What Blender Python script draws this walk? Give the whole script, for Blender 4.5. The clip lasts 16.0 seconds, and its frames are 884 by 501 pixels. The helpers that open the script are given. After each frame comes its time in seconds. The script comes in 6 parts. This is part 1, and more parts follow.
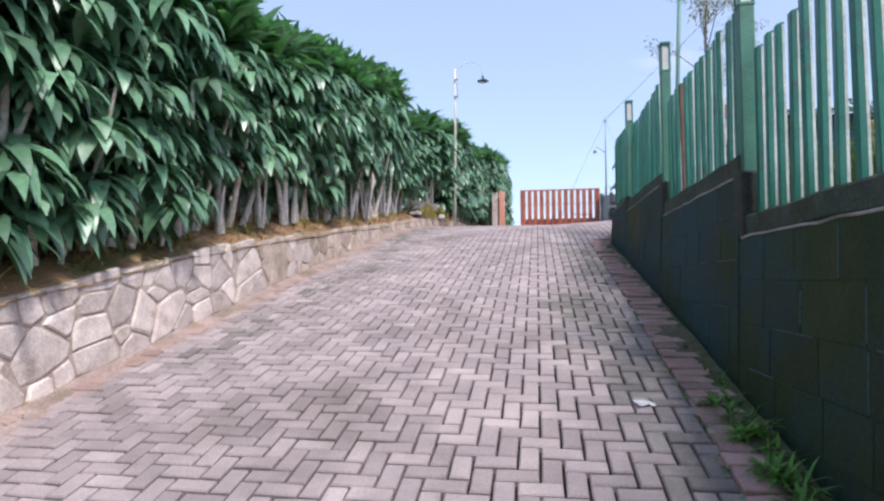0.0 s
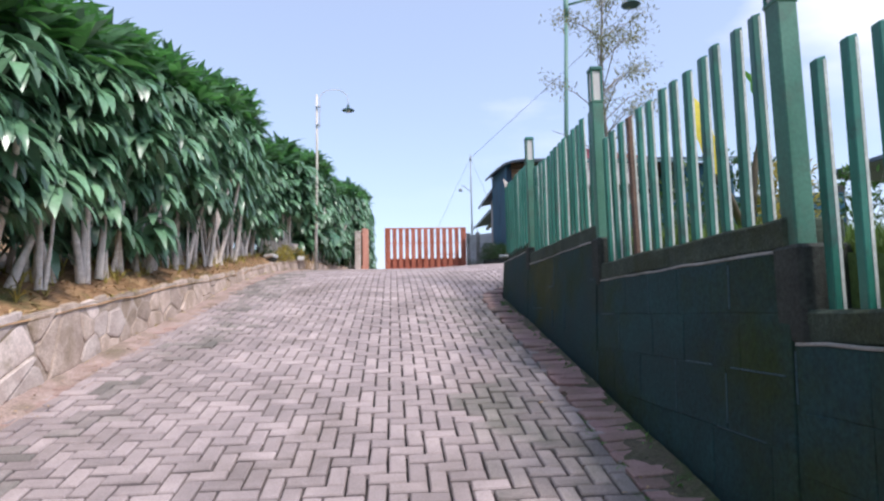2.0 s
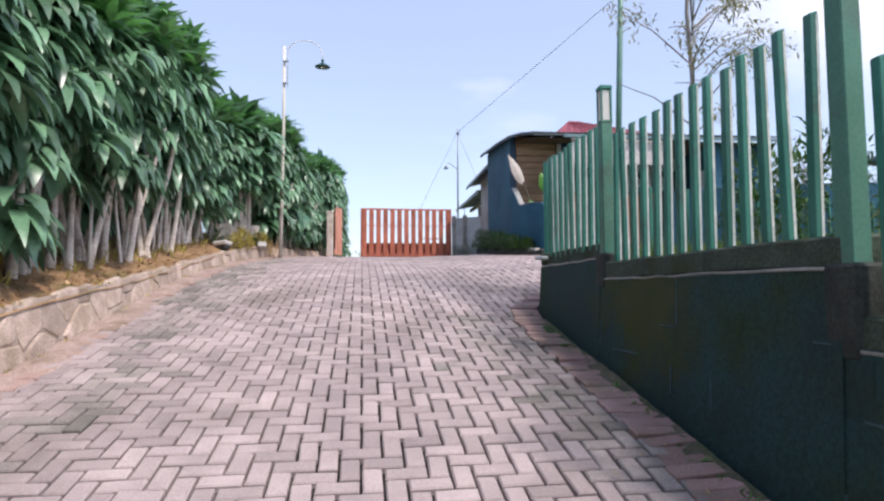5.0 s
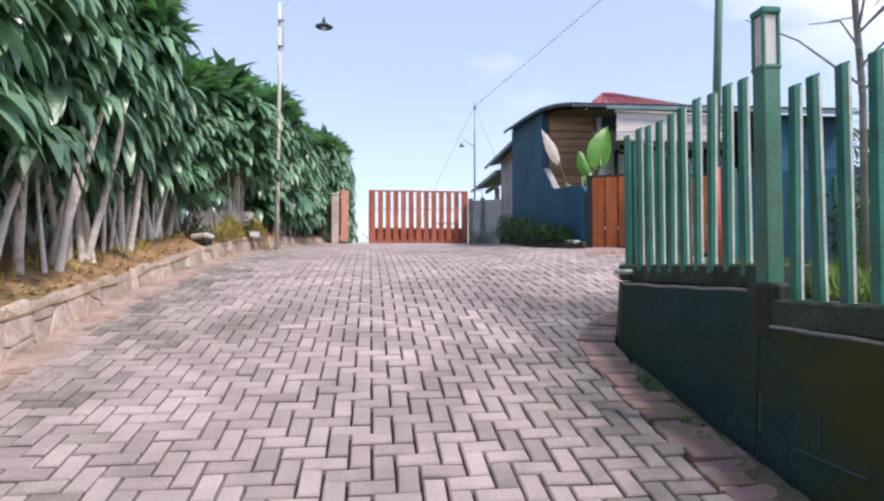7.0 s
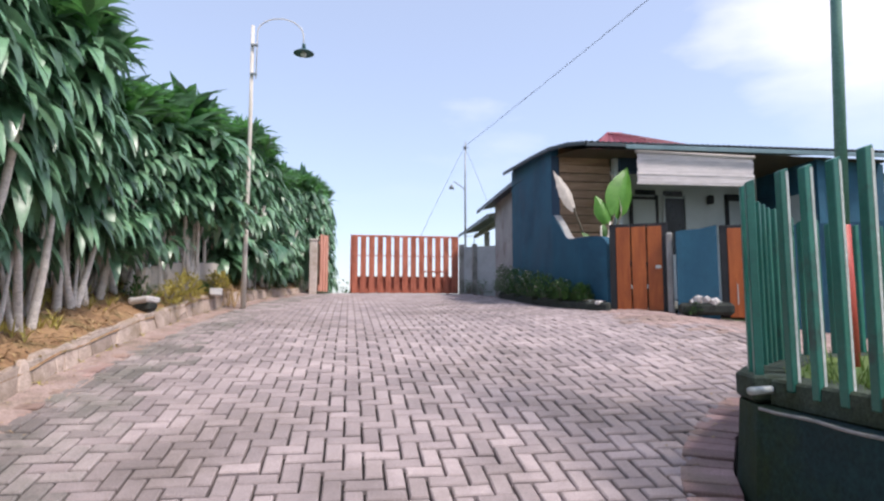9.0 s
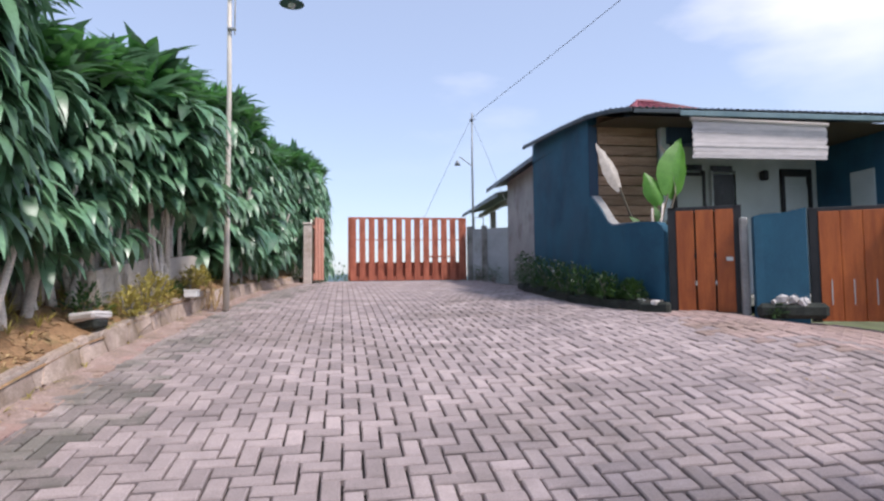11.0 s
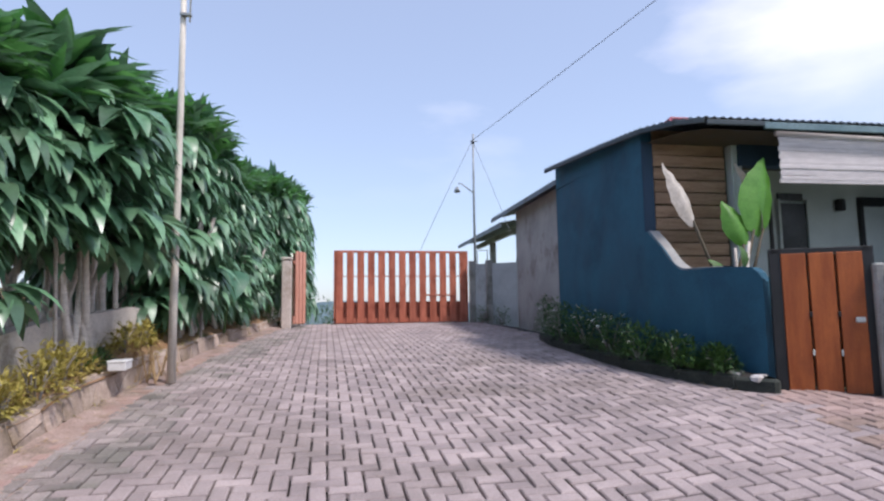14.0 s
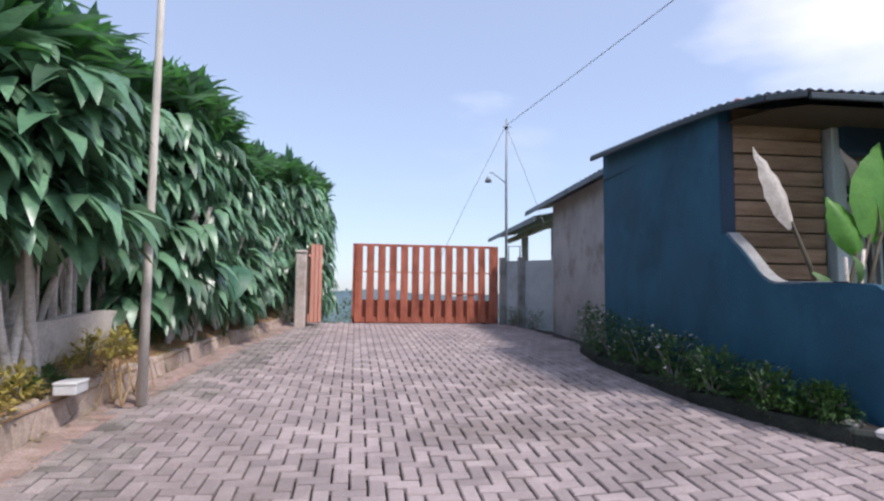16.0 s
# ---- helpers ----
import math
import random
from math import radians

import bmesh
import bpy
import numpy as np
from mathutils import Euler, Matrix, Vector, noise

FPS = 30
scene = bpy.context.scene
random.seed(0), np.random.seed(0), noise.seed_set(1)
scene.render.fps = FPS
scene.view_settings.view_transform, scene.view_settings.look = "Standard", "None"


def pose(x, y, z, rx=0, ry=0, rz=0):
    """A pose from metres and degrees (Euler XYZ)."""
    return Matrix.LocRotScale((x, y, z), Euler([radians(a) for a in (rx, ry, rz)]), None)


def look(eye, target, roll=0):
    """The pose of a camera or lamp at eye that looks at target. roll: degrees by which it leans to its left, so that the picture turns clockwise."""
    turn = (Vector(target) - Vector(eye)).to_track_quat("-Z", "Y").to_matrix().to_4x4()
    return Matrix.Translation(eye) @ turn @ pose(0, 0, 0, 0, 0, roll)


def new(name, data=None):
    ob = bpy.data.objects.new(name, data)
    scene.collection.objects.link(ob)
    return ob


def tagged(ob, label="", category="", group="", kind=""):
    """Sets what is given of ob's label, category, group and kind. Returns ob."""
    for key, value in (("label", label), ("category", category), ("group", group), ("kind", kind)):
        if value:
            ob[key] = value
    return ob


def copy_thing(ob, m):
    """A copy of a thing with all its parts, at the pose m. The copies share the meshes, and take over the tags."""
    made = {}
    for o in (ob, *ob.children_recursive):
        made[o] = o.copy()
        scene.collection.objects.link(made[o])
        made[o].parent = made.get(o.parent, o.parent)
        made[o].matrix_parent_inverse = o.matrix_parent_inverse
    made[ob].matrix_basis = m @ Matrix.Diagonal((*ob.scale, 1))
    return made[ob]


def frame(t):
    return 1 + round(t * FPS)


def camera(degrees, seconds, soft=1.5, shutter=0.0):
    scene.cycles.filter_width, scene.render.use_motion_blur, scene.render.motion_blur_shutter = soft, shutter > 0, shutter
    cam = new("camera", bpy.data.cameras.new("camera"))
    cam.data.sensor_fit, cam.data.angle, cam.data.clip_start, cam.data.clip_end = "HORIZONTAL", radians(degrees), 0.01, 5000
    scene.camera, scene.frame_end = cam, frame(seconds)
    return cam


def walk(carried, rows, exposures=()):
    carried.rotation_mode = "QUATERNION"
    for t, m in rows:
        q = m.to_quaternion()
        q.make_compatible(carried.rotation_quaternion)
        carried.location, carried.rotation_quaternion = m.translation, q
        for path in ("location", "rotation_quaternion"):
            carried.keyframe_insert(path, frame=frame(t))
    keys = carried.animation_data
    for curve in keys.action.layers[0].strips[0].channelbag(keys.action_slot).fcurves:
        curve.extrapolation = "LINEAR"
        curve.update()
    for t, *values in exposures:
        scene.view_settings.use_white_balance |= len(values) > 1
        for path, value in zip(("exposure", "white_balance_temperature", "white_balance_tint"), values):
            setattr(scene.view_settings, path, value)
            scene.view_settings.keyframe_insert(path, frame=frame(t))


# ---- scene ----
cam = camera(72.9, 16.0, soft=2.4)
METRES, EYE, TILT, LEAN, TURN = 11.9, 1.5, 0.0, 0.0, 9.1
ROWS = [
    (0.0, 0.0, 0.0, 0.0, 0.01, 2.92, 0.25),
    (0.5, -0.0044, 0.033, 0.0099, -4.31, 2.56, 0.81),
    (1.0, -0.0052, 0.0698, 0.0155, -7.73, 2.21, 1.15),
    (1.5, -0.0053, 0.1, 0.0245, -10.64, 5.19, -0.01),
    (2.0, -0.0104, 0.1281, 0.0325, -13.69, 5.94, 1.19),
    (2.5, -0.0098, 0.1578, 0.0379, -12.72, 7.6, 1.97),
    (3.0, -0.0094, 0.1868, 0.044, -12.61, 6.93, 0.48),
    (3.5, -0.0129, 0.2218, 0.0503, -14.59, 4.27, 0.66),
    (3.7, -0.0112, 0.2359, 0.0528, -15.65, 4.76, 0.6),
    (5.8, 0.0068, 0.3843, 0.0786, -16.78, 3.46, 0.15),
    (6.0, 0.0085, 0.3984, 0.0811, -15.92, 3.57, 0.15),
    (6.5, 0.014, 0.433, 0.0896, -16.46, 3.5, 1.18),
    (7.0, 0.0227, 0.4694, 0.0975, -15.97, 1.84, 0.04),
    (7.5, 0.0254, 0.5035, 0.1042, -16.2, 3.58, 0.51),
    (8.0, 0.0287, 0.5351, 0.111, -16.99, 3.17, 1.43),
    (8.5, 0.0357, 0.5667, 0.1196, -16.51, 2.63, 0.49),
    (9.0, 0.0367, 0.597, 0.1266, -17.95, 5.68, -0.0),
    (9.2, 0.0378, 0.6095, 0.1292, -18.75, 4.0, 0.1),
    (11.3, 0.0491, 0.7409, 0.1567, -18.5, 3.42, 0.7),
    (11.5, 0.0502, 0.7534, 0.1593, -18.56, 3.86, 0.75),
    (12.0, 0.0507, 0.7828, 0.1666, -20.27, 3.81, 1.78),
    (12.5, 0.0558, 0.8085, 0.1702, -19.82, 5.4, 2.5),
    (13.0, 0.0623, 0.8311, 0.1773, -18.35, 5.87, 1.22),
    (13.5, 0.065, 0.8541, 0.1811, -20.71, 6.2, 0.59),
    (14.0, 0.0709, 0.8766, 0.1836, -19.97, 5.97, 0.79),
    (14.5, 0.0816, 0.8965, 0.1899, -20.29, 6.06, -0.23),
    (15.0, 0.0863, 0.9194, 0.1927, -20.35, 7.62, -0.53),
    (15.5, 0.0929, 0.9419, 0.1969, -19.63, 5.86, 0.47),
    (16.0, 0.1037, 0.9638, 0.2012, -17.33, 5.05, -0.58),
]
walk(cam, [(t, pose(0, 0, EYE, TILT, LEAN, TURN) @ pose(METRES * x, METRES * y, METRES * z, 90 + pitch, roll, yaw)) for t, x, y, z, yaw, pitch, roll in ROWS], [(0.0, 0.95, 6300, 13), (3.5, 0.97, 6600, 15), (7.0, 0.98, 6700, 15), (9.0, 0.94, 6700, 15), (12.0, 0.76, 6500, 15), (16.0, 0.75, 6450, 15)])

# ---- world, sun ----
SUN = Vector((0.37, -0.40, 0.84)).normalized()
world = bpy.data.worlds.new("world")
scene.world = world
world.use_nodes = True
wt = world.node_tree
wt.nodes.clear()
w_out = wt.nodes.new("ShaderNodeOutputWorld")
w_bg = wt.nodes.new("ShaderNodeBackground")
w_sky = wt.nodes.new("ShaderNodeTexSky")
w_sky.sky_type, w_sky.sun_disc = "NISHITA", False
w_sky.sun_elevation, w_sky.sun_rotation = math.asin(SUN.z), math.atan2(SUN.x, SUN.y)
w_sky.dust_density, w_sky.air_density, w_sky.ozone_density = 1.2, 1.0, 2.0
w_tc = wt.nodes.new("ShaderNodeTexCoord")
w_map = wt.nodes.new("ShaderNodeMapping")
w_map.inputs["Scale"].default_value = (1.0, 1.0, 2.8)
w_map.inputs["Rotation"].default_value = (0.0, 0.0, radians(44))
w_map.inputs["Location"].default_value = (1.9, 0.4, 0.3)
w_noise = wt.nodes.new("ShaderNodeTexNoise")
w_noise.inputs["Scale"].default_value, w_noise.inputs["Detail"].default_value, w_noise.inputs["Roughness"].default_value = 1.7, 7.0, 0.52
w_ramp = wt.nodes.new("ShaderNodeValToRGB")
w_ramp.color_ramp.elements[0].position, w_ramp.color_ramp.elements[0].color = 0.53, (0, 0, 0, 1)
w_ramp.color_ramp.elements[1].position, w_ramp.color_ramp.elements[1].color = 0.92, (1, 1, 1, 1)
w_mix = wt.nodes.new("ShaderNodeMix")
w_mix.data_type = "RGBA"
w_mix.inputs[7].default_value = (6.0, 5.85, 6.1, 1)
wt.links.new(w_tc.outputs["Generated"], w_map.inputs[0])
wt.links.new(w_map.outputs[0], w_noise.inputs["Vector"])
# the cloud bank stands in one quarter of the sky
w_dot = wt.nodes.new("ShaderNodeVectorMath")
w_dot.operation = "DOT_PRODUCT"
w_dot.inputs[1].default_value = Vector((0.70, 0.62, 0.38)).normalized()
w_bank = wt.nodes.new("ShaderNodeMapRange")
w_bank.interpolation_type = "SMOOTHSTEP"
w_bank.inputs["From Min"].default_value, w_bank.inputs["From Max"].default_value = 0.952, 1.0
w_bank.inputs["To Min"].default_value, w_bank.inputs["To Max"].default_value = -0.015, 0.13
w_add = wt.nodes.new("ShaderNodeMath")
w_add.operation = "ADD"
wt.links.new(w_tc.outputs["Generated"], w_dot.inputs[0])
wt.links.new(w_dot.outputs["Value"], w_bank.inputs["Value"])
wt.links.new(w_noise.outputs[0], w_add.inputs[0])
wt.links.new(w_bank.outputs[0], w_add.inputs[1])
wt.links.new(w_add.outputs[0], w_ramp.inputs[0])
# thin even haze over the blue, and clouds that thin out towards the horizon
w_haze = wt.nodes.new("ShaderNodeMix")
w_haze.data_type = "RGBA"
w_haze.inputs[0].default_value = 0.5
w_haze.inputs[7].default_value = (2.3, 2.65, 3.45, 1)
w_sep = wt.nodes.new("ShaderNodeSeparateXYZ")
w_fade = wt.nodes.new("ShaderNodeMapRange")
w_fade.inputs["From Min"].default_value, w_fade.inputs["From Max"].default_value = 0.17, 0.36
w_mul = wt.nodes.new("ShaderNodeMath")
w_mul.operation = "MULTIPLY"
wt.links.new(w_tc.outputs["Generated"], w_sep.inputs[0])
wt.links.new(w_sep.outputs[2], w_fade.inputs["Value"])
wt.links.new(w_ramp.outputs[0], w_mul.inputs[0])
wt.links.new(w_fade.outputs[0], w_mul.inputs[1])
wt.links.new(w_sky.outputs[0], w_haze.inputs[6])
wt.links.new(w_mul.outputs[0], w_mix.inputs[0])
wt.links.new(w_haze.outputs[2], w_mix.inputs[6])
wt.links.new(w_mix.outputs[2], w_bg.inputs[0])
wt.links.new(w_bg.outputs[0], w_out.inputs[0])
w_bg.inputs[1].default_value = 0.15
sun = new("sun", bpy.data.lights.new("sun", "SUN"))
sun.data.energy, sun.data.angle, sun.data.color = 2.05, radians(8.0), (1.0, 0.96, 0.91)
sun.matrix_world = look((0, 0, 30), Vector((0, 0, 30)) - SUN)


# ---- materials ----
def node(nt, kind, **values):
    n = nt.nodes.new(kind)
    for key, value in values.items():
        n.inputs[key.replace("_", " ")].default_value = value
    return n


def mat(name, a, b, scale=5.0, rough=0.75, bump=0.15, fine=80.0, grain=0.25, vary=0.0, by="object", metal=0.0,
        dirt=None, dscale=1.1, dlow=0.5, dhigh=0.65, stretch=(1, 1, 1), through_light=0.0, spec=0.4):
    """Two tones mixed by a coarse noise, fine grain, optional patches of dirt, and a random shade for each piece."""
    m = bpy.data.materials.new(name)
    m.use_nodes = True
    nt = m.node_tree
    p = nt.nodes["Principled BSDF"]
    geo = nt.nodes.new("ShaderNodeNewGeometry")
    mp = node(nt, "ShaderNodeMapping", Scale=stretch)
    nt.links.new(geo.outputs["Position"], mp.inputs[0])
    n1 = node(nt, "ShaderNodeTexNoise", Scale=scale, Detail=5.0, Roughness=0.6)
    n2 = node(nt, "ShaderNodeTexNoise", Scale=fine, Detail=3.0, Roughness=0.7)
    for n in (n1, n2):
        nt.links.new(mp.outputs[0], n.inputs["Vector"])
    r1 = nt.nodes.new("ShaderNodeValToRGB")
    r1.color_ramp.elements[0].position, r1.color_ramp.elements[0].color = 0.36, (*a, 1)
    r1.color_ramp.elements[1].position, r1.color_ramp.elements[1].color = 0.66, (*b, 1)
    nt.links.new(n1.outputs[0], r1.inputs[0])
    col = r1.outputs[0]
    if dirt:
        n3 = node(nt, "ShaderNodeTexNoise", Scale=dscale, Detail=8.0, Roughness=0.65)
        nt.links.new(geo.outputs["Position"], n3.inputs["Vector"])
        r3 = nt.nodes.new("ShaderNodeValToRGB")
        r3.color_ramp.elements[0].position, r3.color_ramp.elements[1].position = dlow, dhigh
        nt.links.new(n3.outputs[0], r3.inputs[0])
        mx = nt.nodes.new("ShaderNodeMix")
        mx.data_type = "RGBA"
        mx.inputs[7].default_value = (*dirt, 1)
        nt.links.new(r3.outputs[0], mx.inputs[0])
        nt.links.new(col, mx.inputs[6])
        col = mx.outputs[2]
    value = node(nt, "ShaderNodeMapRange", From_Min=0.3, From_Max=0.7, To_Min=1 - grain, To_Max=1 + grain)
    nt.links.new(n2.outputs[0], value.inputs["Value"])
    shade = value.outputs[0]
    if vary:
        if by == "island":
            rnd = geo.outputs["Random Per Island"]
        else:
            info = nt.nodes.new("ShaderNodeObjectInfo")
            rnd = info.outputs["Random"]
        vr = node(nt, "ShaderNodeMapRange", To_Min=1 - vary, To_Max=1 + vary)
        nt.links.new(rnd, vr.inputs["Value"])
        mul = nt.nodes.new("ShaderNodeMath")
        mul.operation = "MULTIPLY"
        nt.links.new(shade, mul.inputs[0])
        nt.links.new(vr.outputs[0], mul.inputs[1])
        shade = mul.outputs[0]
    hsv = nt.nodes.new("ShaderNodeHueSaturation")
    nt.links.new(col, hsv.inputs["Color"])
    nt.links.new(shade, hsv.inputs["Value"])
    nt.links.new(hsv.outputs[0], p.inputs["Base Color"])
    rr = node(nt, "ShaderNodeMapRange", From_Min=0.3, From_Max=0.7, To_Min=max(rough - 0.12, 0.05), To_Max=min(rough + 0.12, 1))
    nt.links.new(n1.outputs[0], rr.inputs["Value"])
    nt.links.new(rr.outputs[0], p.inputs["Roughness"])
    p.inputs["Metallic"].default_value = metal
    p.inputs["Specular IOR Level"].default_value = spec
    if bump:
        bp = node(nt, "ShaderNodeBump", Strength=bump, Distance=0.01)
        add = nt.nodes.new("ShaderNodeMath")
        add.operation = "ADD"
        nt.links.new(n1.outputs[0], add.inputs[0])
        nt.links.new(n2.outputs[0], add.inputs[1])
        nt.links.new(add.outputs[0], bp.inputs["Height"])
        nt.links.new(bp.outputs[0], p.inputs["Normal"])
    if through_light:
        tr = nt.nodes.new("ShaderNodeBsdfTranslucent")
        nt.links.new(hsv.outputs[0], tr.inputs[0])
        ms = nt.nodes.new("ShaderNodeMixShader")
        ms.inputs[0].default_value = through_light
        nt.links.new(p.outputs[0], ms.inputs[1])
        nt.links.new(tr.outputs[0], ms.inputs[2])
        nt.links.new(ms.outputs[0], nt.nodes["Material Output"].inputs[0])
    return m


M_PAVER = mat("concrete_paver", (0.30, 0.245, 0.24), (0.41, 0.335, 0.325), 2.2, 0.85, 0.3, 120, 0.2, 0.18, "object", dirt=(0.21, 0.17, 0.155), dscale=0.8, dlow=0.50, dhigh=0.72)
M_PAVERS = mat("concrete_pavers", (0.30, 0.245, 0.24), (0.41, 0.335, 0.325), 2.2, 0.85, 0.3, 120, 0.2, 0.18, "island", dirt=(0.21, 0.17, 0.155), dscale=0.8, dlow=0.50, dhigh=0.72)
# darker pavers: moss by the kerb, shade painted in beside the retaining wall
M_PAVER_MOSS_SHADE = mat("mossy_and_shaded_paver", (0.25, 0.21, 0.20), (0.36, 0.30, 0.285), 2.6, 0.9, 0.35, 120, 0.25, 0.24, "object", dirt=(0.185, 0.168, 0.148), dscale=1.7, dlow=0.44, dhigh=0.62)
M_PAVERS_MOSS_SHADE = mat("mossy_and_shaded_pavers", (0.25, 0.21, 0.20), (0.36, 0.30, 0.285), 2.6, 0.9, 0.35, 120, 0.25, 0.24, "island", dirt=(0.185, 0.168, 0.148), dscale=1.7, dlow=0.44, dhigh=0.62)
M_PAVERS_RED = mat("dusty_red_pavers", (0.33, 0.235, 0.21), (0.43, 0.315, 0.285), 2.2, 0.9, 0.3, 120, 0.2, 0.16, "island", dirt=(0.26, 0.19, 0.155), dscale=1.0, dlow=0.45, dhigh=0.65)
M_BED = mat("joint_sand", (0.035, 0.03, 0.028), (0.06, 0.05, 0.045), 9, 0.95, 0.3)
M_BRICK = mat("edging_brick", (0.28, 0.17, 0.155), (0.38, 0.25, 0.235), 3, 0.9, 0.3, 90, 0.2, 0.22, "object", dirt=(0.22, 0.17, 0.12), dscale=2.0, dlow=0.45, dhigh=0.7)
M_DUSTBRICK = mat("dusty_brick", (0.32, 0.205, 0.18), (0.41, 0.285, 0.255), 2.5, 0.9, 0.35, 80, 0.2, 0.14, "object", dirt=(0.30, 0.22, 0.175), dscale=1.3, dlow=0.42, dhigh=0.6)
M_KERBSTONE = mat("muddy_stone", (0.36, 0.275, 0.225), (0.52, 0.415, 0.35), 6, 0.9, 0.45, 60, 0.25, 0.22, "object", dirt=(0.24, 0.18, 0.12), dscale=2.2, dlow=0.48, dhigh=0.68)
M_LAND = mat("far_land", (0.10, 0.13, 0.06), (0.16, 0.16, 0.09), 0.15, 0.95, 0.0, 3, 0.3)
M_HILL = mat("hazy_hill", (0.17, 0.25, 0.30), (0.25, 0.33, 0.38), 0.02, 1.0, 0.0, 0.2, 0.2)
M_SOIL = mat("dry_soil", (0.24, 0.135, 0.068), (0.36, 0.225, 0.12), 4, 0.95, 0.6, 50, 0.35, dirt=(0.12, 0.12, 0.04), dscale=1.6, dlow=0.52, dhigh=0.66)
M_STONE = mat("river_stone", (0.52, 0.42, 0.375), (0.70, 0.60, 0.545), 7, 0.85, 0.4, 60, 0.2, 0.25, "object", dirt=(0.25, 0.20, 0.13), dscale=3.0, dlow=0.55, dhigh=0.75)
M_MORTAR = mat("old_mortar", (0.36, 0.285, 0.235), (0.50, 0.415, 0.355), 8, 0.95, 0.6, 70, 0.3, dirt=(0.22, 0.17, 0.11), dscale=2.6, dlow=0.52, dhigh=0.7)
M_DUST = mat("reddish_dust", (0.30, 0.215, 0.185), (0.42, 0.315, 0.28), 5, 0.95, 0.6, 60, 0.35, dirt=(0.19, 0.15, 0.105), dscale=1.8, dlow=0.48, dhigh=0.68)
M_DAMP = mat("damp_mossy_soil", (0.075, 0.07, 0.045), (0.13, 0.11, 0.075), 7, 0.95, 0.6, 60, 0.4, dirt=(0.045, 0.07, 0.02), dscale=2.5, dlow=0.45, dhigh=0.6)
M_JOINT = mat("pale_wall_joint", (0.028, 0.062, 0.074), (0.06, 0.105, 0.118), 9, 0.85, 0.3, 60, 0.3)
M_PIER = mat("blackened_concrete_and_shade", (0.022, 0.027, 0.023), (0.050, 0.056, 0.048), 6, 0.95, 0.5, 60, 0.35)
M_MOSSWALL = mat("mossy_render", (0.006, 0.030, 0.032), (0.017, 0.056, 0.058), 2, 0.85, 0.35, 50, 0.35, 0.12, "object", dirt=(0.017, 0.036, 0.006), dscale=0.6, dlow=0.47, dhigh=0.60)
M_CAP = mat("mossy_cap", (0.026, 0.042, 0.030), (0.065, 0.086, 0.062), 6, 0.9, 0.5, 60, 0.4, dirt=(0.03, 0.04, 0.015), dscale=2.2)
M_GREEN = mat("green_steel_paint", (0.018, 0.130, 0.096), (0.030, 0.172, 0.126), 3, 0.38, 0.05, 60, 0.12, 0.2, "object", dirt=(0.03, 0.075, 0.062), dscale=5.0, dlow=0.55, dhigh=0.7, spec=0.5)
M_POSTGREEN = mat("pale_green_post", (0.050, 0.165, 0.115), (0.080, 0.21, 0.150), 3, 0.5, 0.08, 60, 0.15, 0.1, "object", dirt=(0.07, 0.12, 0.09), dscale=4.0, dlow=0.5, dhigh=0.7)
M_RUST = mat("rusty_steel", (0.12, 0.075, 0.055), (0.19, 0.12, 0.085), 6, 0.8, 0.3, 60, 0.3)
# pale steel of small fittings, also the painted highlight on the pickets
M_EDGE = mat("pale_steel_and_edge_light", (0.42, 0.46, 0.43), (0.62, 0.64, 0.6), 6, 0.5, 0.1, 60, 0.2)
M_LAMPGLASS = mat("frosted_glass", (0.72, 0.68, 0.64), (0.80, 0.77, 0.74), 3, 0.35, 0.0, 30, 0.05, through_light=0.3)
M_BLUE = mat("blue_wall_paint", (0.014, 0.080, 0.135), (0.028, 0.116, 0.178), 1.6, 0.8, 0.3, 70, 0.16, dirt=(0.012, 0.050, 0.086), dscale=1.1, dlow=0.45, dhigh=0.72, stretch=(1.6, 1.6, 0.7))
M_BLUEDARK = mat("dark_blue_paint_and_shade", (0.022, 0.048, 0.085), (0.034, 0.066, 0.11), 2, 0.75, 0.2)
M_TEAL = mat("teal_wall_paint", (0.05, 0.14, 0.17), (0.07, 0.18, 0.21), 2, 0.8, 0.2)
M_GREY = mat("bare_plaster", (0.30, 0.295, 0.29), (0.42, 0.41, 0.40), 1.5, 0.9, 0.3, 60, 0.15, dirt=(0.19, 0.16, 0.14), dscale=1.6, dlow=0.52, dhigh=0.7)
M_CONC = mat("weathered_concrete", (0.25, 0.25, 0.235), (0.38, 0.37, 0.35), 3, 0.9, 0.4, 60, 0.2, dirt=(0.10, 0.11, 0.08), dscale=1.8, dlow=0.5, dhigh=0.68)
M_PALEWALL = mat("pale_grey_panel", (0.40, 0.43, 0.44), (0.52, 0.55, 0.56), 2, 0.9, 0.3, 60, 0.15, dirt=(0.22, 0.23, 0.21), dscale=1.6, dlow=0.52, dhigh=0.7)
M_PINKWALL = mat("pinkish_plaster", (0.54, 0.45, 0.40), (0.66, 0.57, 0.515), 3, 0.9, 0.35, 60, 0.2, dirt=(0.42, 0.33, 0.27), dscale=2.5)
M_WHITE = mat("pale_house_paint", (0.43, 0.48, 0.475), (0.53, 0.58, 0.575), 1.5, 0.8, 0.1, 60, 0.08)
M_ORANGE = mat("varnished_boards", (0.30, 0.072, 0.018), (0.43, 0.118, 0.03), 3, 0.5, 0.2, 40, 0.15, 0.12, "object", dirt=(0.24, 0.06, 0.018), dscale=2.5, dlow=0.5, dhigh=0.75, stretch=(6, 6, 0.7))
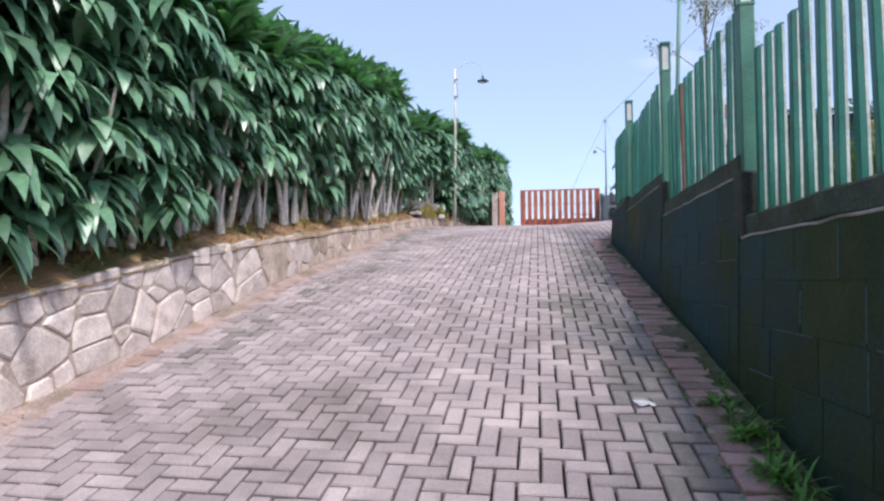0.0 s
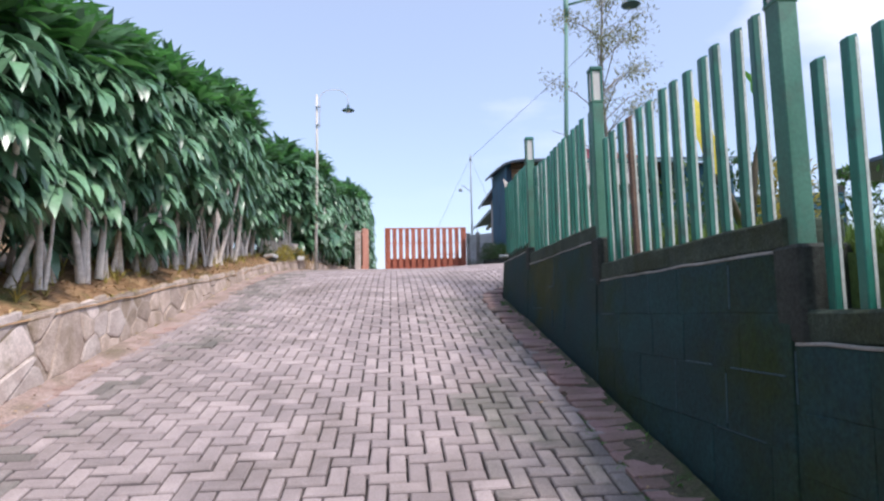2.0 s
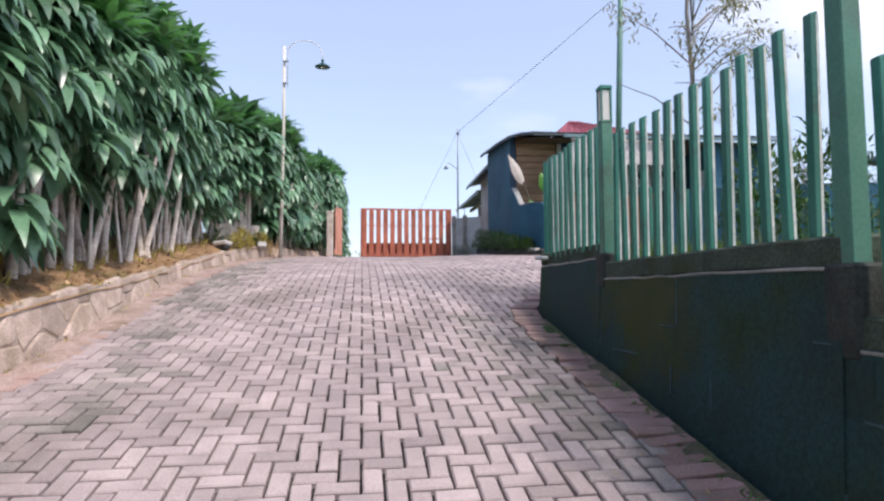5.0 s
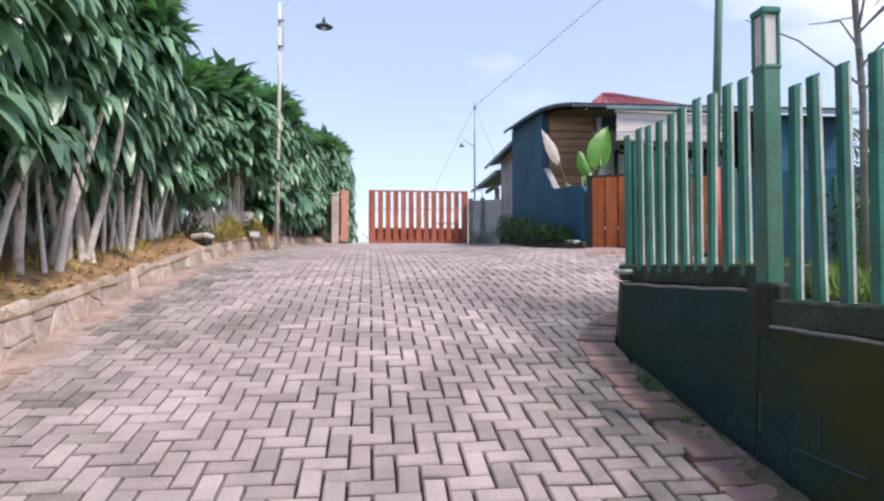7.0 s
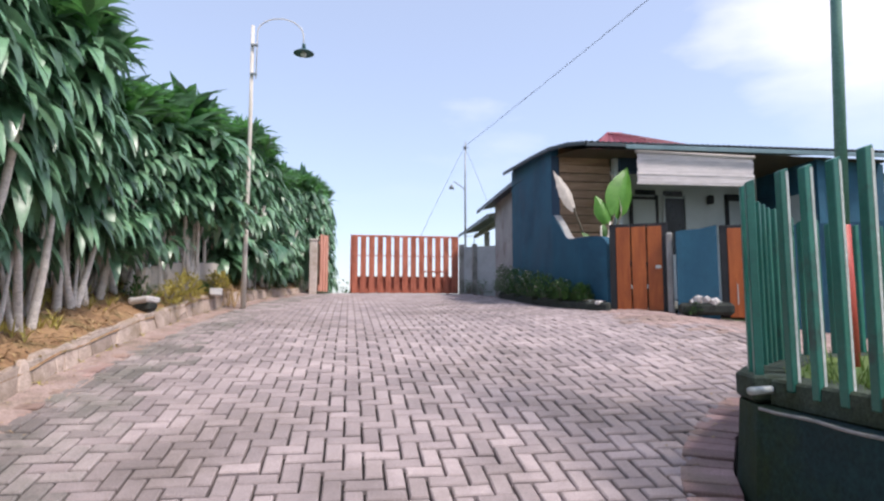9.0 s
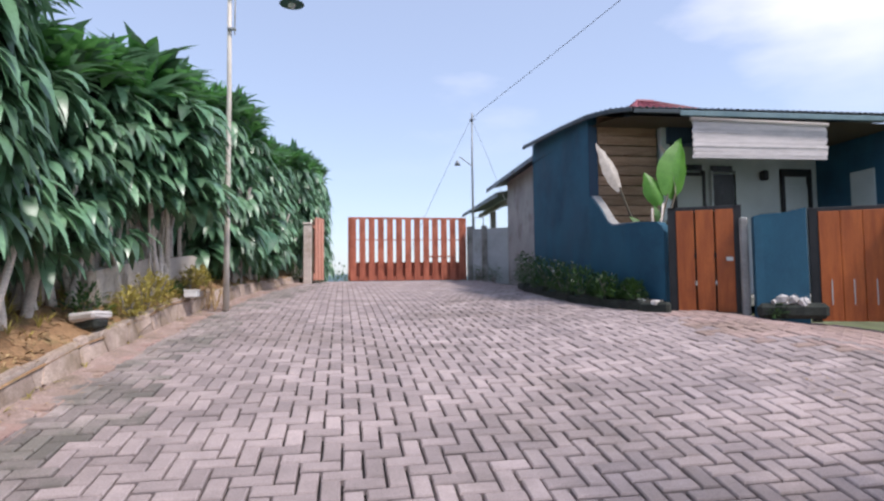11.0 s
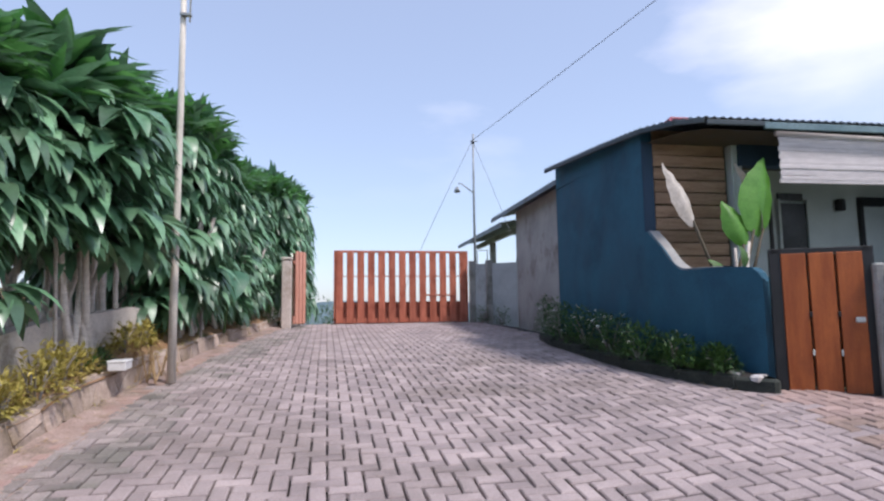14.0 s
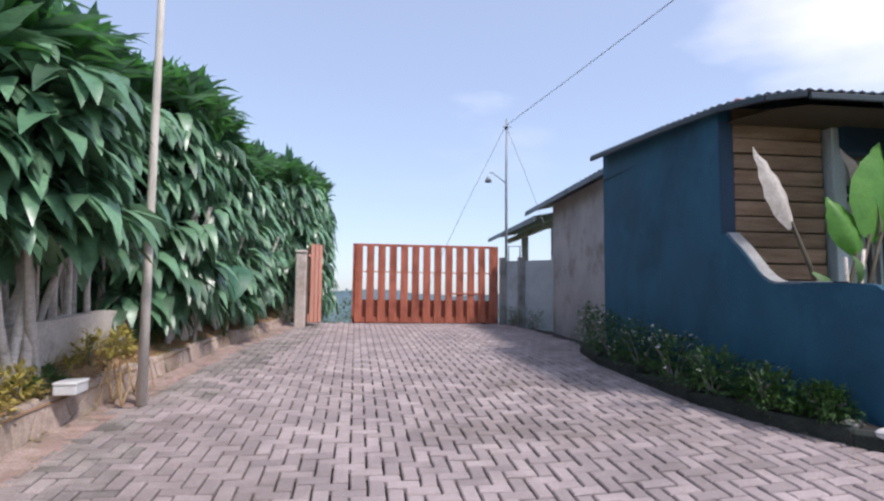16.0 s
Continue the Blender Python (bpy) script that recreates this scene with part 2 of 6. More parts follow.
M_GATE = mat("red_stained_boards", (0.36, 0.10, 0.058), (0.50, 0.16, 0.095), 3, 0.55, 0.2, 40, 0.15, 0.12, "object", dirt=(0.22, 0.05, 0.025), dscale=2.0, dlow=0.5, dhigh=0.75, stretch=(6, 6, 0.7))
# lighter copy of the gate stain, with sunlight painted into its colour
M_GATE_LIT = mat("sunlit_gate_stain", (0.54, 0.24, 0.17), (0.68, 0.34, 0.25), 3, 0.6, 0.2, 40, 0.15, 0.1, "object", stretch=(6, 6, 0.7))
M_BLACK = mat("black_steel", (0.012, 0.013, 0.014), (0.022, 0.022, 0.024), 5, 0.5, 0.05, 60, 0.2)
M_SLAT = mat("brown_planks", (0.25, 0.145, 0.088), (0.42, 0.275, 0.185), 2.5, 0.6, 0.25, 40, 0.2, 0.25, "object", stretch=(0.8, 6, 6))
M_SHEET = mat("blue_grey_roof_sheet", (0.075, 0.10, 0.13), (0.12, 0.15, 0.18), 2, 0.5, 0.1, 40, 0.2, dirt=(0.08, 0.08, 0.075), dscale=2)
M_REDROOF = mat("red_roof_sheet", (0.22, 0.045, 0.065), (0.31, 0.075, 0.10), 2, 0.5, 0.1, 40, 0.15, 0.1)
M_EAVE = mat("dark_eave_edge", (0.035, 0.05, 0.06), (0.06, 0.075, 0.085), 3, 0.6, 0.1)
M_LOWWALL = mat("old_lime_render", (0.50, 0.44, 0.39), (0.64, 0.58, 0.52), 2.5, 0.9, 0.4, 60, 0.2, dirt=(0.28, 0.23, 0.18), dscale=2.5, dlow=0.52, dhigh=0.68)
M_FASCIA = mat("fascia_paint", (0.11, 0.18, 0.205), (0.17, 0.25, 0.275), 3, 0.6, 0.1)
M_BLIND = mat("pale_bamboo_blind", (0.50, 0.455, 0.45), (0.63, 0.575, 0.565), 4, 0.8, 0.2, 60, 0.12, 0.08, "object", stretch=(1, 1, 5))
M_GLASS = mat("dark_window_glass", (0.010, 0.013, 0.014), (0.016, 0.019, 0.02), 2, 0.3, 0.0, 20, 0.05, spec=0.25)
M_POLE = mat("pale_pole", (0.56, 0.51, 0.44), (0.74, 0.68, 0.60), 4, 0.75, 0.2, 60, 0.2, stretch=(3, 3, 0.6))
M_STEEL = mat("galvanised_pole", (0.23, 0.25, 0.26), (0.33, 0.35, 0.36), 5, 0.5, 0.05, 60, 0.15, metal=0.3)
M_LAMPHEAD = mat("dark_green_lamp", (0.02, 0.07, 0.075), (0.03, 0.10, 0.10), 5, 0.4, 0.05)
M_GREENPOLE = mat("green_pole_paint", (0.10, 0.22, 0.18), (0.14, 0.27, 0.22), 4, 0.5, 0.05)
M_REDPOLE = mat("red_pole_paint", (0.42, 0.06, 0.045), (0.5, 0.09, 0.06), 4, 0.5, 0.05)
M_BARK = mat("pale_stem_bark", (0.58, 0.51, 0.45), (0.73, 0.66, 0.595), 8, 0.9, 0.5, 60, 0.3, 0.2, "object", dirt=(0.26, 0.21, 0.17), dscale=5, dlow=0.55, dhigh=0.75, stretch=(1, 1, 4))
M_LEAF = mat("glossy_hedge_leaf", (0.098, 0.215, 0.118), (0.170, 0.32, 0.178), 2.2, 0.38, 0.08, 30, 0.2, 0.5, "island", through_light=0.22, spec=0.9)
M_SHOOT = mat("young_hedge_leaf", (0.080, 0.245, 0.060), (0.135, 0.345, 0.095), 2.2, 0.4, 0.06, 30, 0.15, 0.35, "island", through_light=0.3, spec=0.6)
M_WEED = mat("weed_leaf", (0.06, 0.17, 0.03), (0.12, 0.27, 0.05), 3, 0.6, 0.05, 30, 0.2, 0.4, "island", through_light=0.25)
M_SHRUB = mat("shrub_leaf", (0.035, 0.085, 0.025), (0.075, 0.16, 0.04), 3, 0.5, 0.05, 30, 0.2, 0.4, "island", through_light=0.2)
M_YELLOW = mat("yellow_green_leaf", (0.34, 0.30, 0.07), (0.52, 0.43, 0.13), 5, 0.6, 0.05, 30, 0.2, 0.35, "island", through_light=0.25)
M_BANANA = mat("yellow_leaf", (0.58, 0.47, 0.03), (0.72, 0.60, 0.07), 5, 0.5, 0.05, 30, 0.1, through_light=0.35)
M_DRY = mat("dry_litter", (0.24, 0.15, 0.07), (0.42, 0.30, 0.16), 6, 0.9, 0.1, 40, 0.3, 0.4, "island")
M_GRASS = mat("lawn_blades", (0.09, 0.17, 0.03), (0.17, 0.25, 0.06), 2, 0.7, 0.05, 20, 0.2, 0.35, "island", through_light=0.25)
M_TURF = mat("turf", (0.07, 0.12, 0.03), (0.13, 0.18, 0.05), 1.5, 0.95, 0.4, 30, 0.3)
M_BROADLEAF = mat("broad_leaf", (0.085, 0.25, 0.032), (0.135, 0.34, 0.055), 6, 0.4, 0.1, 30, 0.12, through_light=0.35)
M_PALELEAF = mat("withered_leaf", (0.50, 0.44, 0.38), (0.66, 0.60, 0.54), 9, 0.75, 0.3, 50, 0.15, dirt=(0.34, 0.26, 0.19), dscale=8, dlow=0.58, dhigh=0.72, through_light=0.2)
M_TARO = mat("taro_leaf", (0.05, 0.15, 0.09), (0.08, 0.21, 0.13), 6, 0.45, 0.1, 30, 0.12, through_light=0.25)
M_STALK = mat("dark_stalk", (0.05, 0.04, 0.025), (0.09, 0.07, 0.04), 8, 0.7, 0.1)
M_FLOWER = mat("white_petals", (0.62, 0.60, 0.56), (0.75, 0.73, 0.68), 8, 0.7, 0.0)
M_PLASTIC = mat("white_plastic", (0.62, 0.61, 0.6), (0.72, 0.71, 0.7), 4, 0.5, 0.05, 60, 0.1)
M_LIMESTONE = mat("pale_slab", (0.50, 0.47, 0.45), (0.66, 0.63, 0.61), 5, 0.85, 0.4, 50, 0.15, dirt=(0.3, 0.25, 0.2), dscale=4)
M_PINE = mat("thin_foliage", (0.16, 0.18, 0.10), (0.34, 0.31, 0.12), 3, 0.7, 0.0, 20, 0.2, 0.4, "island", through_light=0.3)
M_TWIG = mat("grey_twigs", (0.20, 0.18, 0.165), (0.30, 0.27, 0.25), 8, 0.9, 0.2)
M_CABLE = mat("black_cable", (0.05, 0.05, 0.055), (0.07, 0.07, 0.075), 8, 0.6, 0.0)


# yellow-green moss has spread over one stretch of the retaining wall
def add_moss(m, at, reach, colour):
    nt = m.node_tree
    p = nt.nodes["Principled BSDF"]
    before = p.inputs["Base Color"].links[0].from_socket
    geo = nt.nodes.new("ShaderNodeNewGeometry")
    dist = nt.nodes.new("ShaderNodeVectorMath")
    dist.operation = "DISTANCE"
    dist.inputs[1].default_value = at
    nz = node(nt, "ShaderNodeTexNoise", Scale=3.0, Detail=8.0, Roughness=0.7)
    amount = node(nt, "ShaderNodeMapRange", From_Min=reach * 0.25, From_Max=reach, To_Min=0.75, To_Max=-0.1)
    total = nt.nodes.new("ShaderNodeMath")
    total.operation = "MULTIPLY"
    edge = node(nt, "ShaderNodeMapRange", From_Min=0.22, From_Max=0.42)
    mx = nt.nodes.new("ShaderNodeMix")
    mx.data_type = "RGBA"
    mx.inputs[7].default_value = (*colour, 1)
    nt.links.new(geo.outputs["Position"], dist.inputs[0])
    nt.links.new(geo.outputs["Position"], nz.inputs["Vector"])
    nt.links.new(dist.outputs["Value"], amount.inputs["Value"])
    nt.links.new(amount.outputs[0], total.inputs[0])
    nt.links.new(nz.outputs[0], total.inputs[1])
    nt.links.new(total.outputs[0], edge.inputs["Value"])
    nt.links.new(edge.outputs[0], mx.inputs[0])
    nt.links.new(before, mx.inputs[6])
    nt.links.new(mx.outputs[2], p.inputs["Base Color"])


add_moss(M_MOSSWALL, (1.1, 7.5, 2.4), 1.6, (0.038, 0.048, 0.010))


# ---- helpers for things ----
def link_mesh(name, me, material, parent=None, label=""):
    if material and not me.materials:
        me.materials.append(material)
    ob = new(name, me)
    if parent:
        ob.parent = parent
    return tagged(ob, label)


def part(name, bm, material, parent=None, label="", smooth=False):
    me = bpy.data.meshes.new(name)
    bm.to_mesh(me)
    bm.free()
    if smooth:
        me.polygons.foreach_set("use_smooth", [True] * len(me.polygons))
    return link_mesh(name, me, material, parent, label)


def raw(name, verts, faces, material, parent=None, label="", smooth=False):
    me = bpy.data.meshes.new(name)
    me.from_pydata([tuple(v) for v in verts], [], faces)
    if smooth:
        me.polygons.foreach_set("use_smooth", [True] * len(me.polygons))
    return link_mesh(name, me, material, parent, label)


def thing(name, m, label, category, group="", kind=""):
    ob = new(name)
    ob.empty_display_size = 0.1
    ob.matrix_world = m
    return tagged(ob, label, category, group, kind)


def cuboid(size, at=(0, 0, 0), bevel=0.0, turn=None, bm=None):
    """A box with softened edges, its middle at at."""
    out = bm or bmesh.new()
    m = Matrix.Translation(at) @ (turn or Matrix()) @ Matrix.Diagonal((*size, 1))
    made = bmesh.ops.create_cube(out, size=1, matrix=m)
    if bevel:
        edges = list({e for v in made["verts"] for e in v.link_edges})
        bmesh.ops.bevel(out, geom=edges, offset=bevel, segments=1, affect="EDGES")
    return out


def tube(points, radii, sides=8, bm=None, cap=True):
    """A round bar along points, with a radius at each."""
    out = bm or bmesh.new()
    pts = [Vector(p) for p in points]
    if not hasattr(radii, "__len__"):
        radii = [radii] * len(pts)
    rings = []
    for i, p in enumerate(pts):
        d = (pts[min(i + 1, len(pts) - 1)] - pts[max(i - 1, 0)]).normalized()
        u = d.cross(Vector((0.31, 0.95, 0.05))).normalized()
        w = d.cross(u)
        rings.append([out.verts.new(p + (u * math.cos(a) + w * math.sin(a)) * radii[i]) for a in (2 * math.pi * k / sides for k in range(sides))])
    for r, s in zip(rings, rings[1:]):
        for k in range(sides):
            out.faces.new((r[k], r[(k + 1) % sides], s[(k + 1) % sides], s[k]))
    if cap:
        out.faces.new(rings[0][::-1])
        out.faces.new(rings[-1])
    return out


def strip_wall(stations, thick, z0):
    """A wall along stations (x, y, top), its face on the left-hand side of the way, thick to the other side."""
    bm = bmesh.new()
    cols = []
    for i, (x, y, top) in enumerate(stations):
        a = Vector(stations[max(i - 1, 0)][:2])
        b = Vector(stations[min(i + 1, len(stations) - 1)][:2])
        d = (b - a).normalized()
        n = Vector((-d.y, d.x)) * thick
        cols.append([bm.verts.new(c) for c in ((x, y, z0), (x, y, top), (x + n.x, y + n.y, top), (x + n.x, y + n.y, z0))])
    for c, e in zip(cols, cols[1:]):
        for k in range(4):
            bm.faces.new((c[k], c[(k + 1) % 4], e[(k + 1) % 4], e[k]))
    bm.faces.new(cols[0][::-1])
    bm.faces.new(cols[-1])
    bmesh.ops.recalc_face_normals(bm, faces=bm.faces)
    return bm


def leaf_points(base, d, length, width, droop, fold=0.25, segs=4, twist=0.0, shape=0.42):
    """Vertices and faces of one arching leaf: a midrib with a blade to each side."""
    d = Vector(d).normalized()
    side = d.cross(Vector((0, 0, 1)))
    side = side.normalized() if side.length > 1e-3 else Vector((1, 0, 0))
    if twist:
        side = Matrix.Rotation(twist, 3, d) @ side
    pts, p = [], Vector(base)
    for i in range(segs + 1):
        u = i / segs
        w = width * 0.5 * (math.sin(math.pi * min(u ** shape if u else 0, 1.0)) if 0 < u < 1 else 0.0)
        up = side.cross(d).normalized()
        if w == 0:
            pts.append([p.copy()])
        else:
            pts.append([p - side * w + up * w * fold, p.copy(), p + side * w + up * w * fold])
        p = p + d * (length / segs)
        d = (d + Vector((0, 0, -droop / segs))).normalized()
    verts, faces, idx = [], [], []
    for ring in pts:
        idx.append(list(range(len(verts), len(verts) + len(ring))))
        verts += ring
    for r, s in zip(idx, idx[1:]):
        if len(r) == 1:
            faces += [(r[0], s[1], s[0]), (r[0], s[2], s[1])]
        elif len(s) == 1:
            faces += [(r[0], r[1], s[0]), (r[1], r[2], s[0])]
        else:
            faces += [(r[0], r[1], s[1], s[0]), (r[1], r[2], s[2], s[1])]
    return verts, faces


class Heap:
    """Collects many small pieces into one mesh."""

    def __init__(self):
        self.verts, self.faces = [], []

    def add(self, verts, faces):
        n = len(self.verts)
        self.verts += verts
        self.faces += [tuple(i + n for i in f) for f in faces]

    def done(self, name, material, parent=None, label="", smooth=False):
        return raw(name, self.verts, self.faces, material, parent, label, smooth)


def smooth_step(a, b, v):
    t = min(max((v - a) / (b - a), 0.0), 1.0)
    return t * t * (3 - 2 * t)


# ---- lie of the land ----
PROFILE_Y = [-60, -14, 0, 3.66, 6.57, 9.69, 11.2, 13, 15.2, 18, 24.3, 25.5, 60, 200]
PROFILE_Z = [-4.5, -2.7, 0.07, 0.87, 1.50, 2.11, 2.42, 2.68, 2.90, 3.12, 3.49, 3.47, -1.0, -16]


def grade(y):
    """Height of the road along its length, the bends eased."""
    return sum(float(np.interp(y + k * 0.35, PROFILE_Y, PROFILE_Z)) for k in (-2, -1, 0, 1, 2)) / 5


def road_z(x, y):
    return grade(y) + (0.062 * min(max(x - 0.5, 0.0), 2.7) - 0.09 * min(max(x - 3.2, 0.0), 2.5)) * smooth_step(10.0, 13.5, y) * (1 - smooth_step(17.0, 22.5, y))


def left_edge(y):
    """Foot of the stone wall and kerb on the hedge side."""
    return float(np.interp(y, [-10, 3, 8, 12, 16, 20, 23.5, 30], [-3.15, -3.03, -2.87, -2.78, -2.66, -2.38, -1.88, -1.4]))


def kerb_height(y):
    return float(np.interp(y, [-10, 3, 5, 7, 8.6, 10, 11.3, 13, 16, 24], [0.85, 0.69, 0.63, 0.49, 0.40, 0.28, 0.19, 0.20, 0.25, 0.14]))


def bank_z(x, y):
    d = max(left_edge(y) - 0.1 - x, 0.0)
    return road_z(left_edge(y), y) + kerb_height(y) + 0.42 * min(d, 0.5) + 0.10 * max(d - 0.5, 0) + 0.03 * noise.noise((x * 2, y * 2, 0))


def lawn_z(x, y):
    return float(np.interp(y, [-12, 0, 3, 6, 9, 12], [0.2, 1.55, 2.0, 2.42, 2.62, 2.74])) + 0.02 * noise.noise((x, y, 3))


# ground out to the horizon
def build_ground():
    xs = [-2500, -600, -150, -40, -12, -5, -3, -2, -1, 0, 1, 2, 3, 4, 6, 8, 12, 20, 40, 150, 600, 2500]
    ys = [-2500, -600, -150, -60, -30, -14, -8] + [i * 0.5 for i in range(-8, 53)] + [28, 32, 40, 60, 100, 200, 600, 2500]
    v = []
    for y in ys:
        for x in xs:
            z = road_z(x, min(max(y, -60), 200)) - 0.075
            far = max(abs(x) - 20, 0)
            if far:
                z = z - min(far * 0.05, 8 + z)
            v.append((x, y, z))
    n = len(xs)
    f = [(i * n + j, i * n + j + 1, (i + 1) * n + j + 1, (i + 1) * n + j) for i in range(len(ys) - 1) for j in range(n - 1)]
    me_ob = raw("ground", v, f, M_LAND, smooth=True)
    tagged(me_ob, "green-brown land that falls away to the horizon", "ground", kind="structure")


build_ground()


def build_hills():
    rnd = random.Random(5)
    for k, (dist, top) in enumerate(((330, 17), (700, 30))):
        h = Heap()
        steps, verts = 120, []
        for i in range(steps + 1):
            a = math.pi * (0.05 + 0.9 * i / steps)
            z = top * (0.45 + 0.5 * noise.noise((i * 0.11, k * 7.0, 0)) + 0.12 * noise.noise((i * 0.6, k, 2)))
            verts += [Vector((dist * math.cos(a), dist * math.sin(a), -20)), Vector((dist * math.cos(a), dist * math.sin(a), z)),
                      Vector(((dist + 120) * math.cos(a), (dist + 120) * math.sin(a), -20))]
        faces = []
        for i in range(steps):
            b = i * 3
            faces += [(b, b + 1, b + 4, b + 3), (b + 1, b + 2, b + 5, b + 4)]
        h.add(verts, faces)
        tagged(h.done("backdrop", M_HILL), "hazy blue-green hills beyond the valley", "hills", kind="structure")


build_hills()


# sand bed under the paving: one sheet just below the paver tops
def right_edge(y):
    """Outer rim of the paving on the fence and house side."""
    return float(np.interp(y, [-10, 9.35, 9.7, 10.2, 10.8, 11.35, 11.7, 12.6, 13.0, 13.3, 14.2, 14.9, 15.4, 16.2, 19, 20, 22, 24.3],
                           [0.80, 0.80, 0.90, 1.20, 1.72, 2.4, 3.4, 7.2, 6.9, 6.1, 4.2, 2.95, 2.55, 2.30, 2.30, 2.62, 2.75, 2.5]))


def build_bed():
    v, f = [], []
    ys = [-4 + 0.25 * i for i in range(114)]
    for y in ys:
        lo, hi = left_edge(y) - 0.05, right_edge(y) + (0.34 if y < 9.6 else 0.45)
        for j in range(7):
            x = lo + (hi - lo) * j / 6
            v.append((x, y, road_z(x, y) - 0.034))
    for i in range(len(ys) - 1):
        for j in range(6):
            f.append((i * 7 + j, i * 7 + j + 1, (i + 1) * 7 + j + 1, (i + 1) * 7 + j))
    return tagged(raw("pavement", v, f, M_BED, smooth=True), "grey-pink concrete pavers laid in herringbone on a steep drive", "paved drive", kind="structure")


PAVEMENT = build_bed()


# bank of dry soil under the hedge
def build_bank():
    v, f = [], []
    ys = [-5 + 0.2 * i for i in range(176)]
    cols = (0.02, 0.1, 0.25, 0.45, 0.7, 1.1, 1.8, 3.0, 6.0)
    for y in ys:
        for c in cols:
            x = left_edge(y) - c
            v.append((x, y, bank_z(x, y) - (0.05 if c < 0.05 else 0)))
        x = left_edge(y) - 6
        v.append((x, y, road_z(0, y) - 3))
    n = len(cols) + 1
    for i in range(len(ys) - 1):
        for j in range(n - 1):
            a = i * n + j
            f.append((a, a + 1, a + n + 1, a + n))
    tagged(raw("ground_bank", v, f, M_SOIL, smooth=True), "bank of dry ochre soil under the hedge", "soil bank", kind="structure")


build_bank()


# ---- retaining wall and fence ----
SECTIONS = [(-2.75, -0.6, 1.12), (-0.6, 1.55, 1.50), (1.55, 3.68, 1.87), (3.68, 5.86, 2.23), (5.86, 8.12, 2.53), (8.12, 9.62, 2.69)]
FACE_X = 1.11


def build_retaining_wall():
    stations = []
    for y0, y1, top in SECTIONS:
        stations += [(FACE_X + 0.05, y0, top - 0.12), (FACE_X + 0.05, y1, top - 0.12)]
    # rounded end and the return towards the lane to the houses
    stations += [(1.24, 9.86, 2.57), (1.42, 10.06, 2.57), (1.75, 10.40, 2.58), (2.3, 10.86, 2.60), (3.4, 11.15, 2.62), (7.5, 12.0, 2.70), (7.9, 12.1, 2.70)]
    bm = bmesh.new()
    rows = []
    for x, y, top in stations:
        z0 = road_z(x, y) - 0.35
        rows.append((x, y, z0, top))
    cols = []
    for i, (x, y, z0, top) in enumerate(rows):
        a = Vector(rows[max(i - 1, 0)][:2])
        b = Vector(rows[min(i + 1, len(rows) - 1)][:2])
        d = b - a
        d = d.normalized() if d.length else Vector((0, 1))
        n = Vector((d.y, -d.x)) * 0.26
        cols.append([bm.verts.new(c) for c in ((x - d.y * 0.05, y + d.x * 0.05, z0), (x, y, top), (x + n.x, y + n.y, top), (x + n.x, y + n.y, z0))])
    for c, e in zip(cols, cols[1:]):
        for k in range(4):
            try:
                bm.faces.new((c[k], c[(k + 1) % 4], e[(k + 1) % 4], e[k]))
            except ValueError:
                pass
    bm.faces.new(cols[0][::-1])
    bm.faces.new(cols[-1])
    bmesh.ops.recalc_face_normals(bm, faces=bm.faces)
    w = part("wall_retaining", bm, M_MOSSWALL)
    tagged(w, "low retaining wall of dark green mossy blockwork beside the drive", "retaining wall", kind="structure")
    return w


RETAINING = build_retaining_wall()


